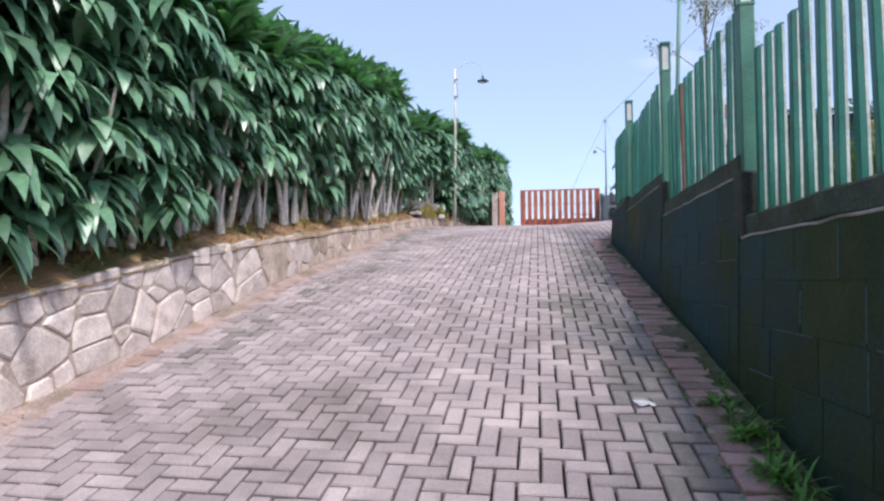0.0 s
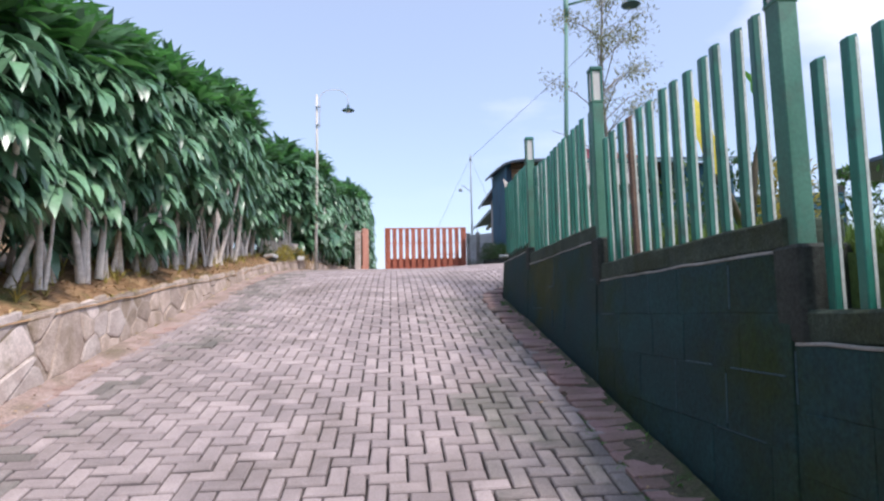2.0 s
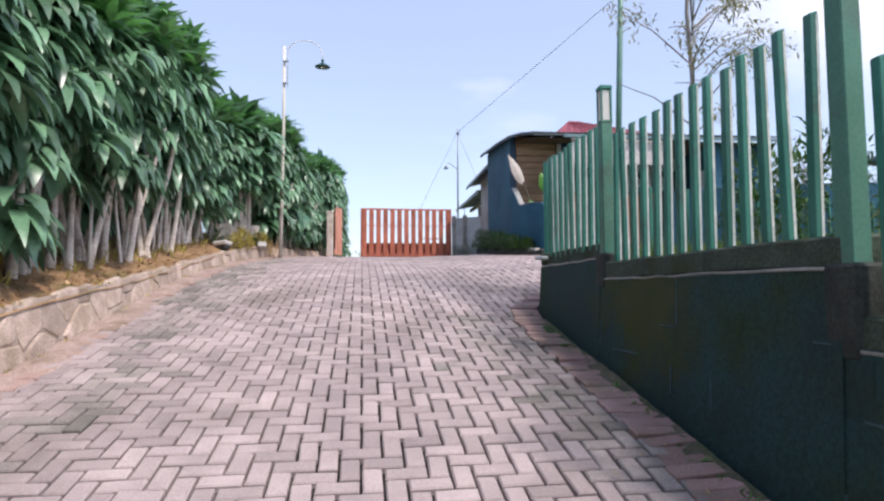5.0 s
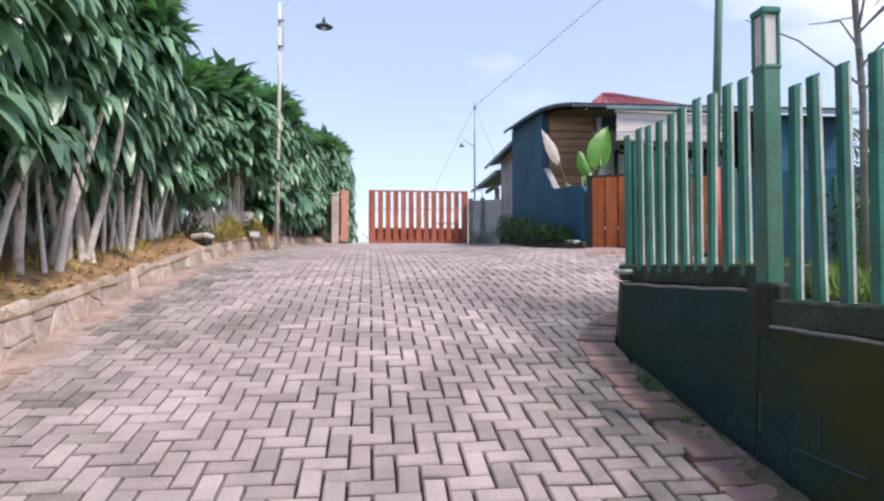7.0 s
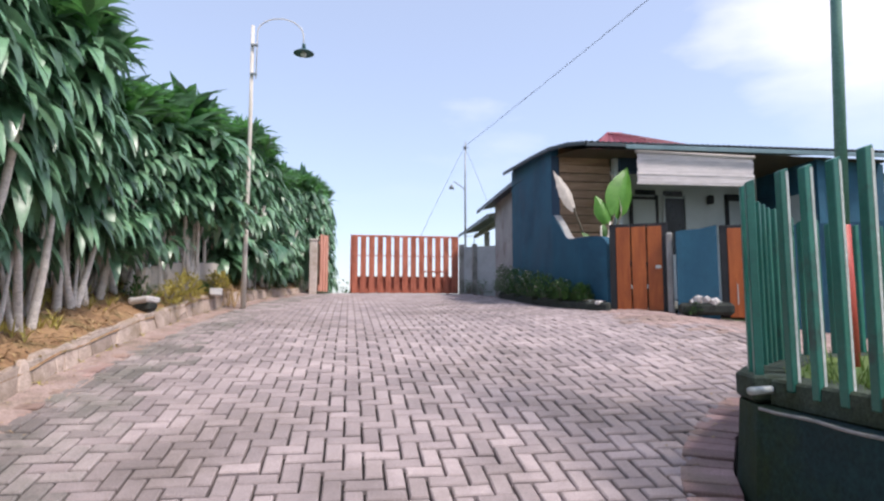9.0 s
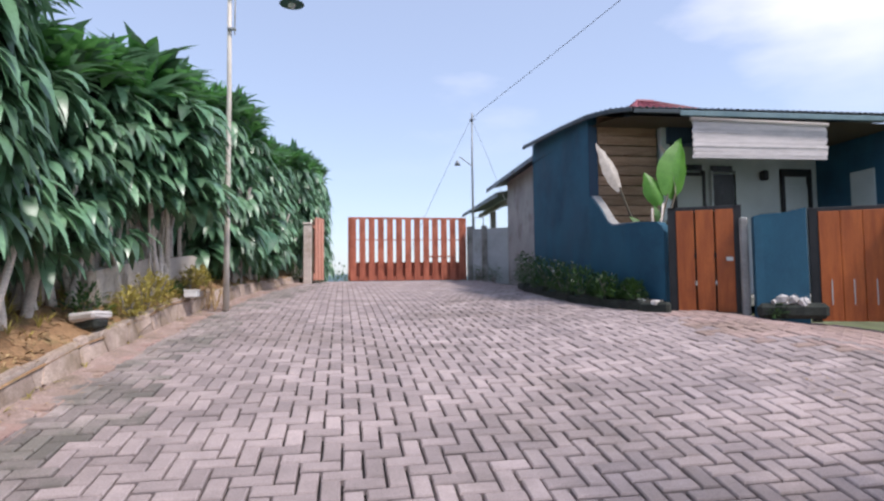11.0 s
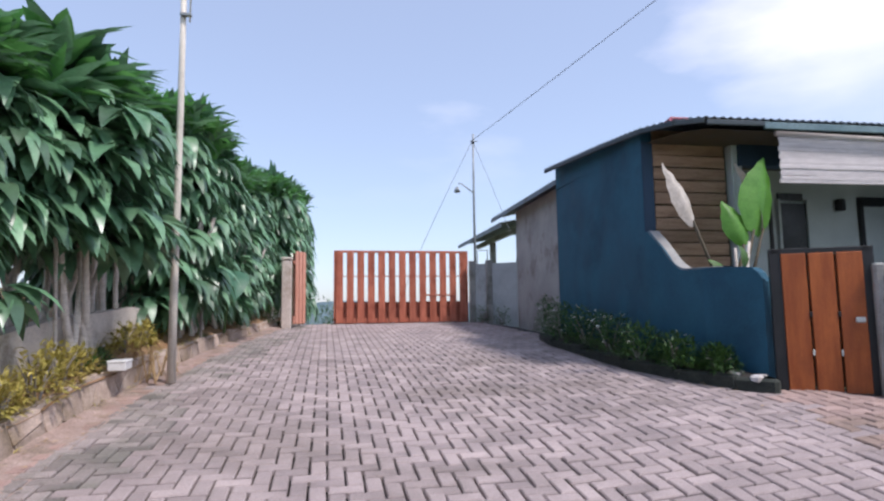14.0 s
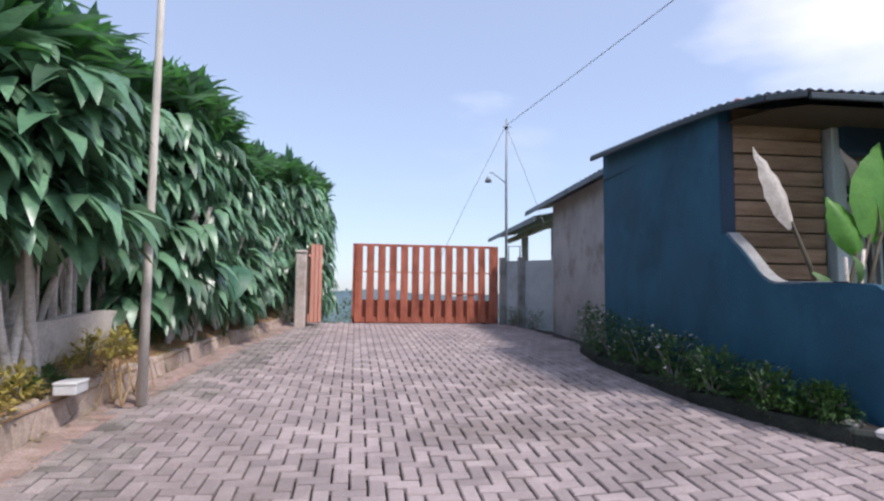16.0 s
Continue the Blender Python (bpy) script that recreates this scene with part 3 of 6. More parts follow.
def build_caps():
    # a rough concrete coping for each level step of the wall
    for y0, y1, top in SECTIONS:
        bm = cuboid((0.25, y1 - y0 - 0.004, 0.125), (0, 0, 0), 0.012)
        bmesh.ops.subdivide_edges(bm, edges=[e for e in bm.edges if abs(e.verts[0].co.y - e.verts[1].co.y) > 0.5], cuts=14)
        for v in bm.verts:
            q = noise.noise_vector((v.co.x * 3, (v.co.y + y0) * 4, v.co.z * 3 + top))
            v.co += Vector((q.x * 0.014, 0, q.z * 0.010))
        bmesh.ops.translate(bm, verts=bm.verts, vec=(FACE_X + (0.23 if y0 > 8 else 0.18), (y0 + y1) / 2, top - 0.0625))
        part("coping", bm, M_CAP, RETAINING, "mossy concrete coping")
        edge = cuboid((0.012, y1 - y0 - 0.02, 0.014), (FACE_X + 0.05, (y0 + y1) / 2, top - 0.128), 0.003)
        bmesh.ops.subdivide_edges(edge, edges=[e for e in edge.edges if abs(e.verts[0].co.y - e.verts[1].co.y) > 0.5], cuts=12)
        for v in edge.verts:
            v.co.z += 0.012 * noise.noise((v.co.y * 5, top, 0))
        part("drip_edge", edge, M_CONC, RETAINING, "pale worn drip edge")
    way = [(1.30, 9.66), (1.36, 9.84), (1.52, 10.02), (1.84, 10.34), (2.36, 10.76), (3.4, 11.03), (7.5, 11.88)]
    for a, b in zip(way, way[1:]):
        a, b = Vector(a), Vector(b)
        d = b - a
        bm = cuboid((d.length + 0.06, 0.24, 0.12), (0, 0, 0), 0.012)
        m = Matrix.Translation((*((a + b) / 2), 2.64)) @ Matrix.Rotation(math.atan2(d.y, d.x), 4, "Z")
        bmesh.ops.transform(bm, matrix=m, verts=bm.verts)
        part("coping", bm, M_CAP, RETAINING)
    # faint blocks of the wall's face, with remains of pale mortar in some joints
    rnd = random.Random(3)
    for i, (y0, y1, top) in enumerate(SECTIONS[1:5]):
        z, row = top - 0.135, 0
        foot = road_z(FACE_X, (y0 + y1) / 2)
        tilt = math.atan(0.05 / (top - 0.12 - foot + 0.35))

        def face(y, z):
            z0 = road_z(FACE_X, y) - 0.35
            return FACE_X + 0.05 * (z - z0) / (top - 0.12 - z0)

        turn = Matrix.Rotation(tilt, 4, "Y")
        while z > foot - 0.1:
            h = rnd.choice((0.20, 0.24, 0.28))
            y = y0 - (0.2 if row % 2 else 0.0)
            while y < y1:
                w = rnd.uniform(0.34, 0.55)
                a, b = max(y, y0) + 0.0025, min(y + w, y1) - 0.0025
                y += w
                if b - a < 0.10 or z - h * 0.5 < road_z(FACE_X, b) + 0.02:
                    continue
                mid = ((a + b) / 2, z - h / 2)
                if i in (1, 2):
                    bm = cuboid((0.016, b - a, h - 0.005), (face(*mid) + 0.0065, *mid), 0.002, turn)
                    for v in bm.verts:
                        v.co += Vector((rnd.uniform(-0.0012, 0.0012), rnd.uniform(-0.003, 0.003), rnd.uniform(-0.003, 0.003)))
                    part("block", bm, M_MOSSWALL, RETAINING)
                if rnd.random() < 0.30:
                    part("mortar_joint", cuboid((0.008, (b - a) * rnd.uniform(0.5, 1.0), rnd.uniform(0.005, 0.010)), (face(mid[0], z) - 0.0005, mid[0], z), 0.0015, turn), M_JOINT, RETAINING)
                if rnd.random() < 0.30:
                    part("mortar_joint", cuboid((0.008, rnd.uniform(0.006, 0.012), h * rnd.uniform(0.6, 1.0)), (face(b, mid[1]) - 0.0005, b, mid[1]), 0.0015, turn), M_JOINT, RETAINING)
            z -= h
            row += 1


build_caps()


def picket_mesh(name, height, w=0.042, d=0.040):
    bm = cuboid((d, w, height), (0, 0, height / 2), 0.004)
    for v in bm.verts:
        if v.co.z > height - 0.02:
            v.co.z += v.co.x * 0.35
    me = bpy.data.meshes.new(name)
    bm.to_mesh(me)
    bm.free()
    me.materials.append(M_GREEN)
    return me


def build_fence():
    rnd = random.Random(11)
    me = picket_mesh("picket", 0.985)
    rusty = me.copy()
    rusty.materials.clear()
    rusty.materials.append(M_RUST)
    groups = []
    for i, (y0, y1, top) in enumerate(SECTIONS):
        f = thing("picket_fence", pose(1.225, y0, top), "row of upright green steel pickets set into the mossy coping", "fence", "fence panels along the drive")
        n = max(round((y1 - y0 - 0.16) / 0.150), 2)
        for k in range(n):
            y = 0.12 + (y1 - y0 - 0.2) * (k + 0.5) / n
            ob = link_mesh("picket", rusty if (i, k) == (3, 9) else me, None, f, "rust-brown picket" if (i, k) == (3, 9) else "")
            ob.matrix_basis = pose(rnd.uniform(-0.006, 0.006), y, -0.05 + rnd.uniform(-0.012, 0.012), rnd.uniform(-0.8, 0.8), rnd.uniform(-0.6, 0.6), rnd.uniform(-5, 5))
            edge = link_mesh("edge_highlight", EDGE, None, ob)
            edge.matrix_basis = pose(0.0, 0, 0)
    # the return of the fence round the corner of the lawn
    way = [(1.24, 9.70), (1.34, 9.90), (1.52, 10.08), (1.84, 10.38), (2.36, 10.80), (3.4, 11.08), (7.3, 11.9)]
    f = thing("picket_fence", pose(1.24, 9.70, 2.70), "green steel pickets curving round the corner of the lawn", "fence", "fence panels along the drive")
    left = 0.02
    for a, b in zip(way, way[1:]):
        a, b = Vector(a), Vector(b)
        d = b - a
        while left < d.length:
            p = a + d * (left / d.length)
            ob = link_mesh("picket", me, None, f)
            ob.matrix_basis = pose(p.x - 1.24, p.y - 9.70, -0.05 + rnd.uniform(-0.012, 0.012), 0, 0, math.degrees(math.atan2(d.y, d.x)) - 90)
            left += 0.15
        left -= d.length
    tb = thing("steel_tube", pose(1.22, 9.60, 2.645, 0, 0, 12), "short pale steel tube lying on the end of the coping", "tube")
    part("tube", tube([(-0.13, 0, 0), (0.13, 0, 0)], 0.018, 10), M_EDGE, tb, smooth=True)


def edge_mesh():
    # painted highlight: a pale strip along the sunlit edge of a picket
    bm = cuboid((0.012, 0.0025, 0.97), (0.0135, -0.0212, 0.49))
    me = bpy.data.meshes.new("edge_highlight")
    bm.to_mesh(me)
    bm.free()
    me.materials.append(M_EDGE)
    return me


EDGE = edge_mesh()
build_fence()


def build_fence_lamp():
    t = thing("fence_lamp_post", pose(1.2, 0, 0), "square green steel post with a frosted lantern on top", "lamp post", "lantern posts of the fence")
    part("shaft", cuboid((0.086, 0.086, 1.40), (0, 0, 0.38), 0.006), M_POSTGREEN, t)
    part("collar", cuboid((0.094, 0.094, 0.02), (0, 0, 1.085), 0.004), M_POSTGREEN, t)
    lantern = part("lantern", cuboid((0.070, 0.070, 0.235), (0, 0, 1.212), 0.003), M_LAMPGLASS, t, "frosted white lantern panes")
    for x in (-1, 1):
        for y in (-1, 1):
            part("corner_bar", cuboid((0.014, 0.014, 0.24), (x * 0.037, y * 0.037, 1.21), 0.002), M_GREEN, lantern)
    part("cap", cuboid((0.098, 0.098, 0.035), (0, 0, 1.347), 0.008), M_GREEN, t)
    return t


POST = build_fence_lamp()
POST.matrix_world = pose(1.215, 1.55, 1.62)
for y, z in ((3.68, 2.02), (5.86, 2.39), (8.12, 2.51), (-0.6, 1.25)):
    copy_thing(POST, pose(1.215, y, z))


# low concrete foot under each post
def build_piers():
    for y, z0, z1 in ((1.55, 1.38, 1.74), (3.68, 1.74, 2.12), (5.86, 2.06, 2.42), (8.12, 2.34, 2.60)):
        part("pier", cuboid((0.24, 0.17, z1 - z0), (FACE_X + 0.16, y, (z0 + z1) / 2), 0.015), M_PIER, RETAINING, "dark concrete pier under a post")


build_piers()


# lawn behind the fence
def build_lawn():
    v, f = [], []
    xs = [1.34, 1.6, 2, 2.6, 3.4, 4.5, 6, 8, 10, 13]
    ys = [-6 + 0.5 * i for i in range(38)]
    for y in ys:
        for x in xs:
            lim = float(np.interp(x, [1.3, 1.5, 1.9, 2.4, 3.4, 7.5, 13], [9.7, 9.95, 10.3, 10.7, 10.98, 11.85, 13.0]))
            yy = min(y, lim)
            if x == xs[0]:
                v.append((x - 0.01, yy, lawn_z(x, yy) - 1.2))
            v.append((x, yy, lawn_z(x, yy)))
    n = len(xs) + 1
    for i in range(len(ys) - 1):
        for j in range(n - 1):
            f.append((i * n + j, i * n + j + 1, (i + 1) * n + j + 1, (i + 1) * n + j))
    tagged(raw("ground_lawn", v, f, M_TURF, smooth=True), "raised green lawn behind the picket fence", "lawn", kind="structure")
    rnd = random.Random(21)
    h = Heap()
    for _ in range(9000):
        x, y = 1.4 + 6.0 * rnd.random() ** 1.6, rnd.uniform(1.5, 11.3)
        if y > float(np.interp(x, [1.3, 1.5, 1.9, 2.4, 3.4, 7.5], [9.6, 9.85, 10.2, 10.6, 10.85, 11.7])):
            continue
        a = rnd.uniform(0, 6.28)
        l, w = rnd.uniform(0.05, 0.13), rnd.uniform(0.004, 0.009)
        p = Vector((x, y, lawn_z(x, y) - 0.005))
        s = Vector((math.cos(a), math.sin(a), 0)) * w
        tip = p + Vector((rnd.uniform(-0.05, 0.05), rnd.uniform(-0.05, 0.05), l))
        h.add([p - s, p + s, tip], [(0, 1, 2)])
    for _ in range(2600):
        # longer tufts left standing along the coping
        x, y = 1.34 + abs(rnd.gauss(0, 0.05)), rnd.uniform(1.5, 9.5)
        p = Vector((x, y, lawn_z(x, y) - 0.01))
        a, w = rnd.uniform(0, 6.28), rnd.uniform(0.004, 0.008)
        q = Vector((math.cos(a), math.sin(a), 0)) * w
        h.add([p - q, p + q, p + Vector((rnd.uniform(-0.08, 0.04), rnd.uniform(-0.06, 0.06), rnd.uniform(0.06, 0.17)))], [(0, 1, 2)])
    tagged(h.done("grass", M_GRASS), "short bright green lawn grass", "grass", kind="stuff")


build_lawn()


# ---- main gate at the top of the drive ----
def build_gate():
    y, z0, z1 = 24.05, 3.48, 5.12
    x0, x1 = -0.65, 2.42
    g = thing("sliding_gate", pose(0, y, 0), "wide red-stained timber slat gate across the drive", "gate")
    n = 13
    pitch = (x1 - x0) / n
    bm = cuboid((0.155, 0.026, z1 - z0 - 0.02), (0, 0, (z0 + z1) / 2), 0.004)
    me = bpy.data.meshes.new("board")
    bm.to_mesh(me)
    bm.free()
    me.materials.append(M_GATE)
    for i in range(n):
        ob = link_mesh("board", me, None, g)
        ob.location = (x0 + pitch * (i + 0.5), 0.002 * (i % 2), 0)
    for z, h in ((z1 - 0.02, 0.05), (z0 + 1.06, 0.022), (z0 + 0.06, 0.12)):
        part("rail", cuboid((x1 - x0, 0.04, h), ((x0 + x1) / 2, 0.035, z), 0.004), M_GATE, g)
    for x in (x0 + 0.02, x1 - 0.02):
        part("stile", cuboid((0.06, 0.05, z1 - z0), (x, 0.04, (z0 + z1) / 2), 0.004), M_GATE, g)
    part("backing_board", cuboid((x1 - x0 - 0.08, 0.02, 0.47), ((x0 + x1) / 2, 0.10, z0 + 0.245), 0.003), M_GATE, g, "dark red backing board")
    part("latch_board", cuboid((0.75, 0.02, 0.035), (1.75, -0.02, z0 + 0.62), 0.004), M_GATE, g, "thin cross board")
    for x in (x0 + 0.3, x1 - 0.3):
        part("wheel", tube([(x, 0.02, z0 - 0.012), (x, 0.05, z0 - 0.012)], 0.035, 12), M_BLACK, g)
    part("ground_rail", cuboid((x1 - x0 + 0.6, 0.04, 0.02), ((x0 + x1) / 2 - 0.2, 0.035, z0 - 0.045), 0.003), M_BLACK, g)

    # short leaf folded back along the kerb, and the pillar that holds it
    p = thing("gate_leaf", pose(-1.53, 23.15, 3.49, 0, 0, 62), "narrow slat leaf in a painted sunlit tone beside a plastered pillar", "gate leaf")
    for i in range(1, 4):
        part("board", cuboid((0.112, 0.026, 1.52), (0.075 + 0.142 * i, 0, 0.775), 0.004), M_GATE_LIT, p)
    for z, h in ((0.09, 0.16), (1.30, 0.05)):
        part("rail", cuboid((0.44, 0.03, h), (0.355, 0.03, z), 0.003), M_GATE_LIT, p)
    part("backing_sheet", cuboid((0.43, 0.012, 1.46), (0.355, 0.055, 0.76), 0.002), M_RUST, p, "rusty backing sheet")
    pl = thing("gate_pillar", pose(-1.72, 23.24, 0), "weathered pale plastered pillar beside the gate", "pillar")
    part("shaft", cuboid((0.20, 0.3, 1.45), (0.09, 0, 4.10), 0.02), M_PINKWALL, pl)
    part("cap", cuboid((0.23, 0.34, 0.05), (0.09, 0, 4.85), 0.015), M_PINKWALL, pl)


build_gate()


# ---- blue house ----
HOUSE = thing("house", pose(2.6, 17, 2.9), "single-storey house with deep blue walls and sheet roofs", "house")
HI = HOUSE.matrix_world.inverted()


def house_part(name, bm, material, label="", parent=None, smooth=False):
    if parent is None:
        bmesh.ops.transform(bm, matrix=HI, verts=bm.verts)
    return part(name, bm, material, parent or HOUSE, label, smooth)


# side wall, its swooping shoulder and the low garden wall are one plastered piece
def build_side_wall():
    st = [(2.62, 18.95, 5.865), (2.60, 18.2, 5.81), (2.58, 17.4, 5.745), (2.56, 16.8, 5.70), (2.545, 16.30, 5.645), (2.545, 16.299, 4.52), (2.55, 16.22, 4.52)]
    for i in range(1, 9):
        u = i / 8
        st.append((2.55 + 0.07 * u, 16.22 - 0.5 * u, 4.08 + 0.43 * (1 - u) ** 1.25 + 0.02 * math.sin(6.28 * u)))
    st += [(2.66, 15.5, 4.075), (2.74, 15.3, 4.07), (2.80, 15.14, 4.06), (2.83, 15.05, 4.045), (2.85, 15.0, 4.0), (2.865, 14.965, 3.92)]
    house_part("side_wall", strip_wall(st, 0.13, 2.7), M_BLUE, "deep blue rendered wall sweeping down to a low garden wall")
    cap = []
    for x, y, z in st[6:17]:
        cap.append((x + 0.055, y + 0.01, z + 0.002))
    bm = bmesh.new()
    rows = []
    for x, y, z in cap:
        rows.append([bm.verts.new((x - 0.058, y, z - 0.012)), bm.verts.new((x - 0.050, y, z + 0.006)), bm.verts.new((x + 0.068, y, z + 0.006)), bm.verts.new((x + 0.076, y, z - 0.004))])
    for a, b in zip(rows, rows[1:]):
        for k in range(3):
            bm.faces.new((a[k], a[k + 1], b[k + 1], b[k]))
    house_part("coping", bm, M_GREY, "pale worn edge along the top of the wall")
    # thin board added over the wall's end; its dark blue paints in the shade
    house_part("shaded_wall_end", cuboid((0.13, 0.012, 1.0), (2.612, 16.292, 5.02), 0.003), M_BLUEDARK, "dark blue board that paints shade onto the wall's end")


build_side_wall()


def build_plank_wall():
    body = house_part("plank_wall", cuboid((0.92, 0.05, 2.5), (3.145, 16.37, 4.37)), M_STALK, "wall of brown horizontal planks")
    n = 18
    bm = cuboid((0.88, 0.026, 0.128), (0, 0, 0), 0.006, Matrix.Rotation(radians(9), 4, "X"))
    me = bpy.data.meshes.new("plank")
    bm.to_mesh(me)
    bm.free()
    me.materials.append(M_SLAT)
    rnd = random.Random(4)
    for i in range(n):
        ob = link_mesh("plank", me, None, body)
        ob.matrix_basis = HI @ pose(3.13, 16.32 + rnd.uniform(-0.006, 0.006), 3.22 + i * 0.140 + rnd.uniform(-0.004, 0.004), rnd.uniform(-3, 3), rnd.uniform(-0.5, 0.5), 0)
    house_part("corner_post", cuboid((0.13, 0.14, 2.7), (3.67, 16.30, 4.3), 0.008), M_WHITE, "pale blue-white corner post")
    house_part("lintel", cuboid((0.75, 0.14, 0.30), (4.05, 16.25, 5.42), 0.008), M_BLUEDARK)


build_plank_wall()


def sheet_roof(name, a, b, c, d, waves, material, label="", thick=0.012, amp=0.009):
    """A corrugated sheet: a-b along the eave, d-c along the ridge, ribs running up the slope."""
    a, b, c, d = (Vector(p) for p in (a, b, c, d))
    n = (b - a).cross(d - a).normalized()
    if n.z < 0:
        n = -n
    steps = waves * 4
    bm = bmesh.new()
    rows = []
    for i in range(steps + 1):
        u = i / steps
        off = n * amp * math.sin(2 * math.pi * u * waves)
        p, q = a.lerp(b, u) + off, d.lerp(c, u) + off
        rows.append([bm.verts.new(p), bm.verts.new(q), bm.verts.new(q - n * thick), bm.verts.new(p - n * thick)])
    for r, s in zip(rows, rows[1:]):
        for k in range(4):
            bm.faces.new((r[k], r[(k + 1) % 4], s[(k + 1) % 4], s[k]))
    bm.faces.new(rows[0])
    bm.faces.new(rows[-1][::-1])
    bmesh.ops.recalc_face_normals(bm, faces=bm.faces)
    return house_part(name, bm, material, label)


def beam(name, a, b, w, h, material, label="", drop=0.0):
    a, b = Vector(a), Vector(b)
    d = b - a
    m = Matrix.Translation((a + b) / 2 - Vector((0, 0, drop))) @ d.to_track_quat("X", "Z").to_matrix().to_4x4()
    bm = cuboid((d.length, w, h), (0, 0, 0), 0.005)
    bmesh.ops.transform(bm, matrix=m, verts=bm.verts)
    return house_part(name, bm, material, label)


def build_roofs():
    E0, E1, E2, E2B, E3, E4 = (2.43, 18.90, 5.84), (2.44, 17.1, 5.705), (2.48, 16.2, 5.635), (2.62, 15.77, 5.60), (2.85, 15.6, 5.59), (8.35, 15.55, 5.64)
    R0, K, R2 = (4.3, 18.95, 6.38), (4.3, 18.7, 6.38), (8.35, 18.7, 6.38)
    for a, b, c, d, n in ((E0, E1, K, R0, 22), (E1, E2, K, K, 9), (E2, E2B, K, K, 5), (E2B, E3, K, K, 4), (E3, E4, R2, K, 60)):
        sheet_roof("roof_sheet", a, b, c, d, n, M_SHEET, "blue-grey corrugated roof sheet")
    for a, b in ((E0, E1), (E1, E2), (E2, E2B), (E2B, E3)):
        beam("fascia", a, b, 0.03, 0.05, M_EAVE, "", 0.04)
    beam("fascia", (2.86, 15.585, 5.565), (3.50, 15.575, 5.572), 0.03, 0.05, M_EAVE, "", 0.035)
    beam("fascia", (3.50, 15.575, 5.52), (8.35, 15.53, 5.555), 0.03, 0.07, M_FASCIA, "pale fascia board along the eave")
    # ceiling under the eaves
    bm = bmesh.new()
    bm.faces.new([bm.verts.new(p) for p in ((2.6, 18.9, 5.52), (2.58, 16.9, 5.51), (2.62, 16.15, 5.50), (2.75, 15.85, 5.50), (2.95, 15.70, 5.50), (8.3, 15.64, 5.51), (8.3, 18.9, 5.52))])
    house_part("soffit", bm, M_STALK, "dark soffit under the eaves")
    # red roof set back on the ridge
    A, B, C, D = (4.45, 18.85, 6.38), (8.5, 18.85, 6.38), (8.5, 21.2, 6.38), (4.45, 21.2, 6.38)
    P, Q = (5.10, 19.7, 7.03), (5.45, 19.7, 7.03)
    sheet_roof("red_roof", A, B, Q, P, 12, M_REDROOF, "faded red hipped roof", amp=0.022)
    sheet_roof("red_roof", D, A, P, P, 10, M_REDROOF, amp=0.022)
    sheet_roof("red_roof", B, C, Q, Q, 10, M_REDROOF, amp=0.022)
    sheet_roof("red_roof", C, D, P, Q, 12, M_REDROOF, amp=0.022)
    house_part("ridge_cap", tube([P, Q], 0.035, 8), M_REDROOF)
    house_part("ridge_cap", tube([A, P], 0.03, 8), M_REDROOF)
    # roof and wall of the plain annex behind
    sheet_roof("annex_roof", (2.78, 18.92, 5.80), (2.85, 23.45, 5.80), (5.1, 23.5, 6.32), (5.1, 18.92, 6.32), 26, M_SHEET, "grey annex roof")
    beam("annex_fascia", (2.79, 18.95, 5.75), (2.86, 23.45, 5.75), 0.025, 0.08, M_SHEET)
    house_part("annex_wall", strip_wall([(3.33, 22.68, 5.84), (3.17, 19.02, 5.80)], -0.14, 2.8), M_GREY, "bare stained plaster wall of the annex")
    house_part("annex_end", cuboid((1.7, 0.14, 2.9), (4.32, 22.62, 4.3)), M_GREY)
    house_part("annex_return", cuboid((0.62, 0.12, 3.0), (3.06, 19.02, 4.25)), M_GREY)
    house_part("rear_wing", cuboid((4.0, 2.6, 3.5), (6.35, 20.0, 4.62)), M_BLUE, "blue rear wing under the hipped roof")
    house_part("rear_wall", cuboid((0.12, 3.0, 2.6), (8.3, 17.4, 4.2)), M_BLUE)


build_roofs()


# open shelter with a sheet roof beyond the gate
def build_shelter():
    t = thing("open_shelter", pose(4.4, 27.5, 2.4), "open grey shelter with a low sheet roof behind the house", "shelter")
    inv = t.matrix_world.inverted()

    def add(name, bm, m, label=""):
        bmesh.ops.transform(bm, matrix=inv, verts=bm.verts)
        return part(name, bm, m, t, label)

    roof = bmesh.new()
    rows = []
    for i in range(97):
        u = i / 96
        z = 0.012 * math.sin(2 * math.pi * u * 24)
        y = 25.0 + 5.0 * u
        rows.append([roof.verts.new(p) for p in ((3.51 + 0.06 * u, y, 5.96 + z), (6.56, y, 6.56 + z), (6.56, y, 6.54 + z), (3.51 + 0.06 * u, y, 5.94 + z))])
    for r, q in zip(rows, rows[1:]):
        for k in range(4):
            roof.faces.new((r[k], r[(k + 1) % 4], q[(k + 1) % 4], q[k]))
    add("roof", roof, M_SHEET, "grey corrugated sheet roof")
    add("fascia", cuboid((0.035, 5.0, 0.10), (3.54, 27.5, 5.89), 0.004), M_SHEET)
    add("beam", cuboid((0.10, 5.0, 0.14), (4.2, 27.5, 5.89), 0.006), M_GREY)
    for y in (26.0, 28.72):
        add("post", cuboid((0.17, 0.17, 3.5), (4.37, y, 4.15), 0.010), M_GREY)


build_shelter()


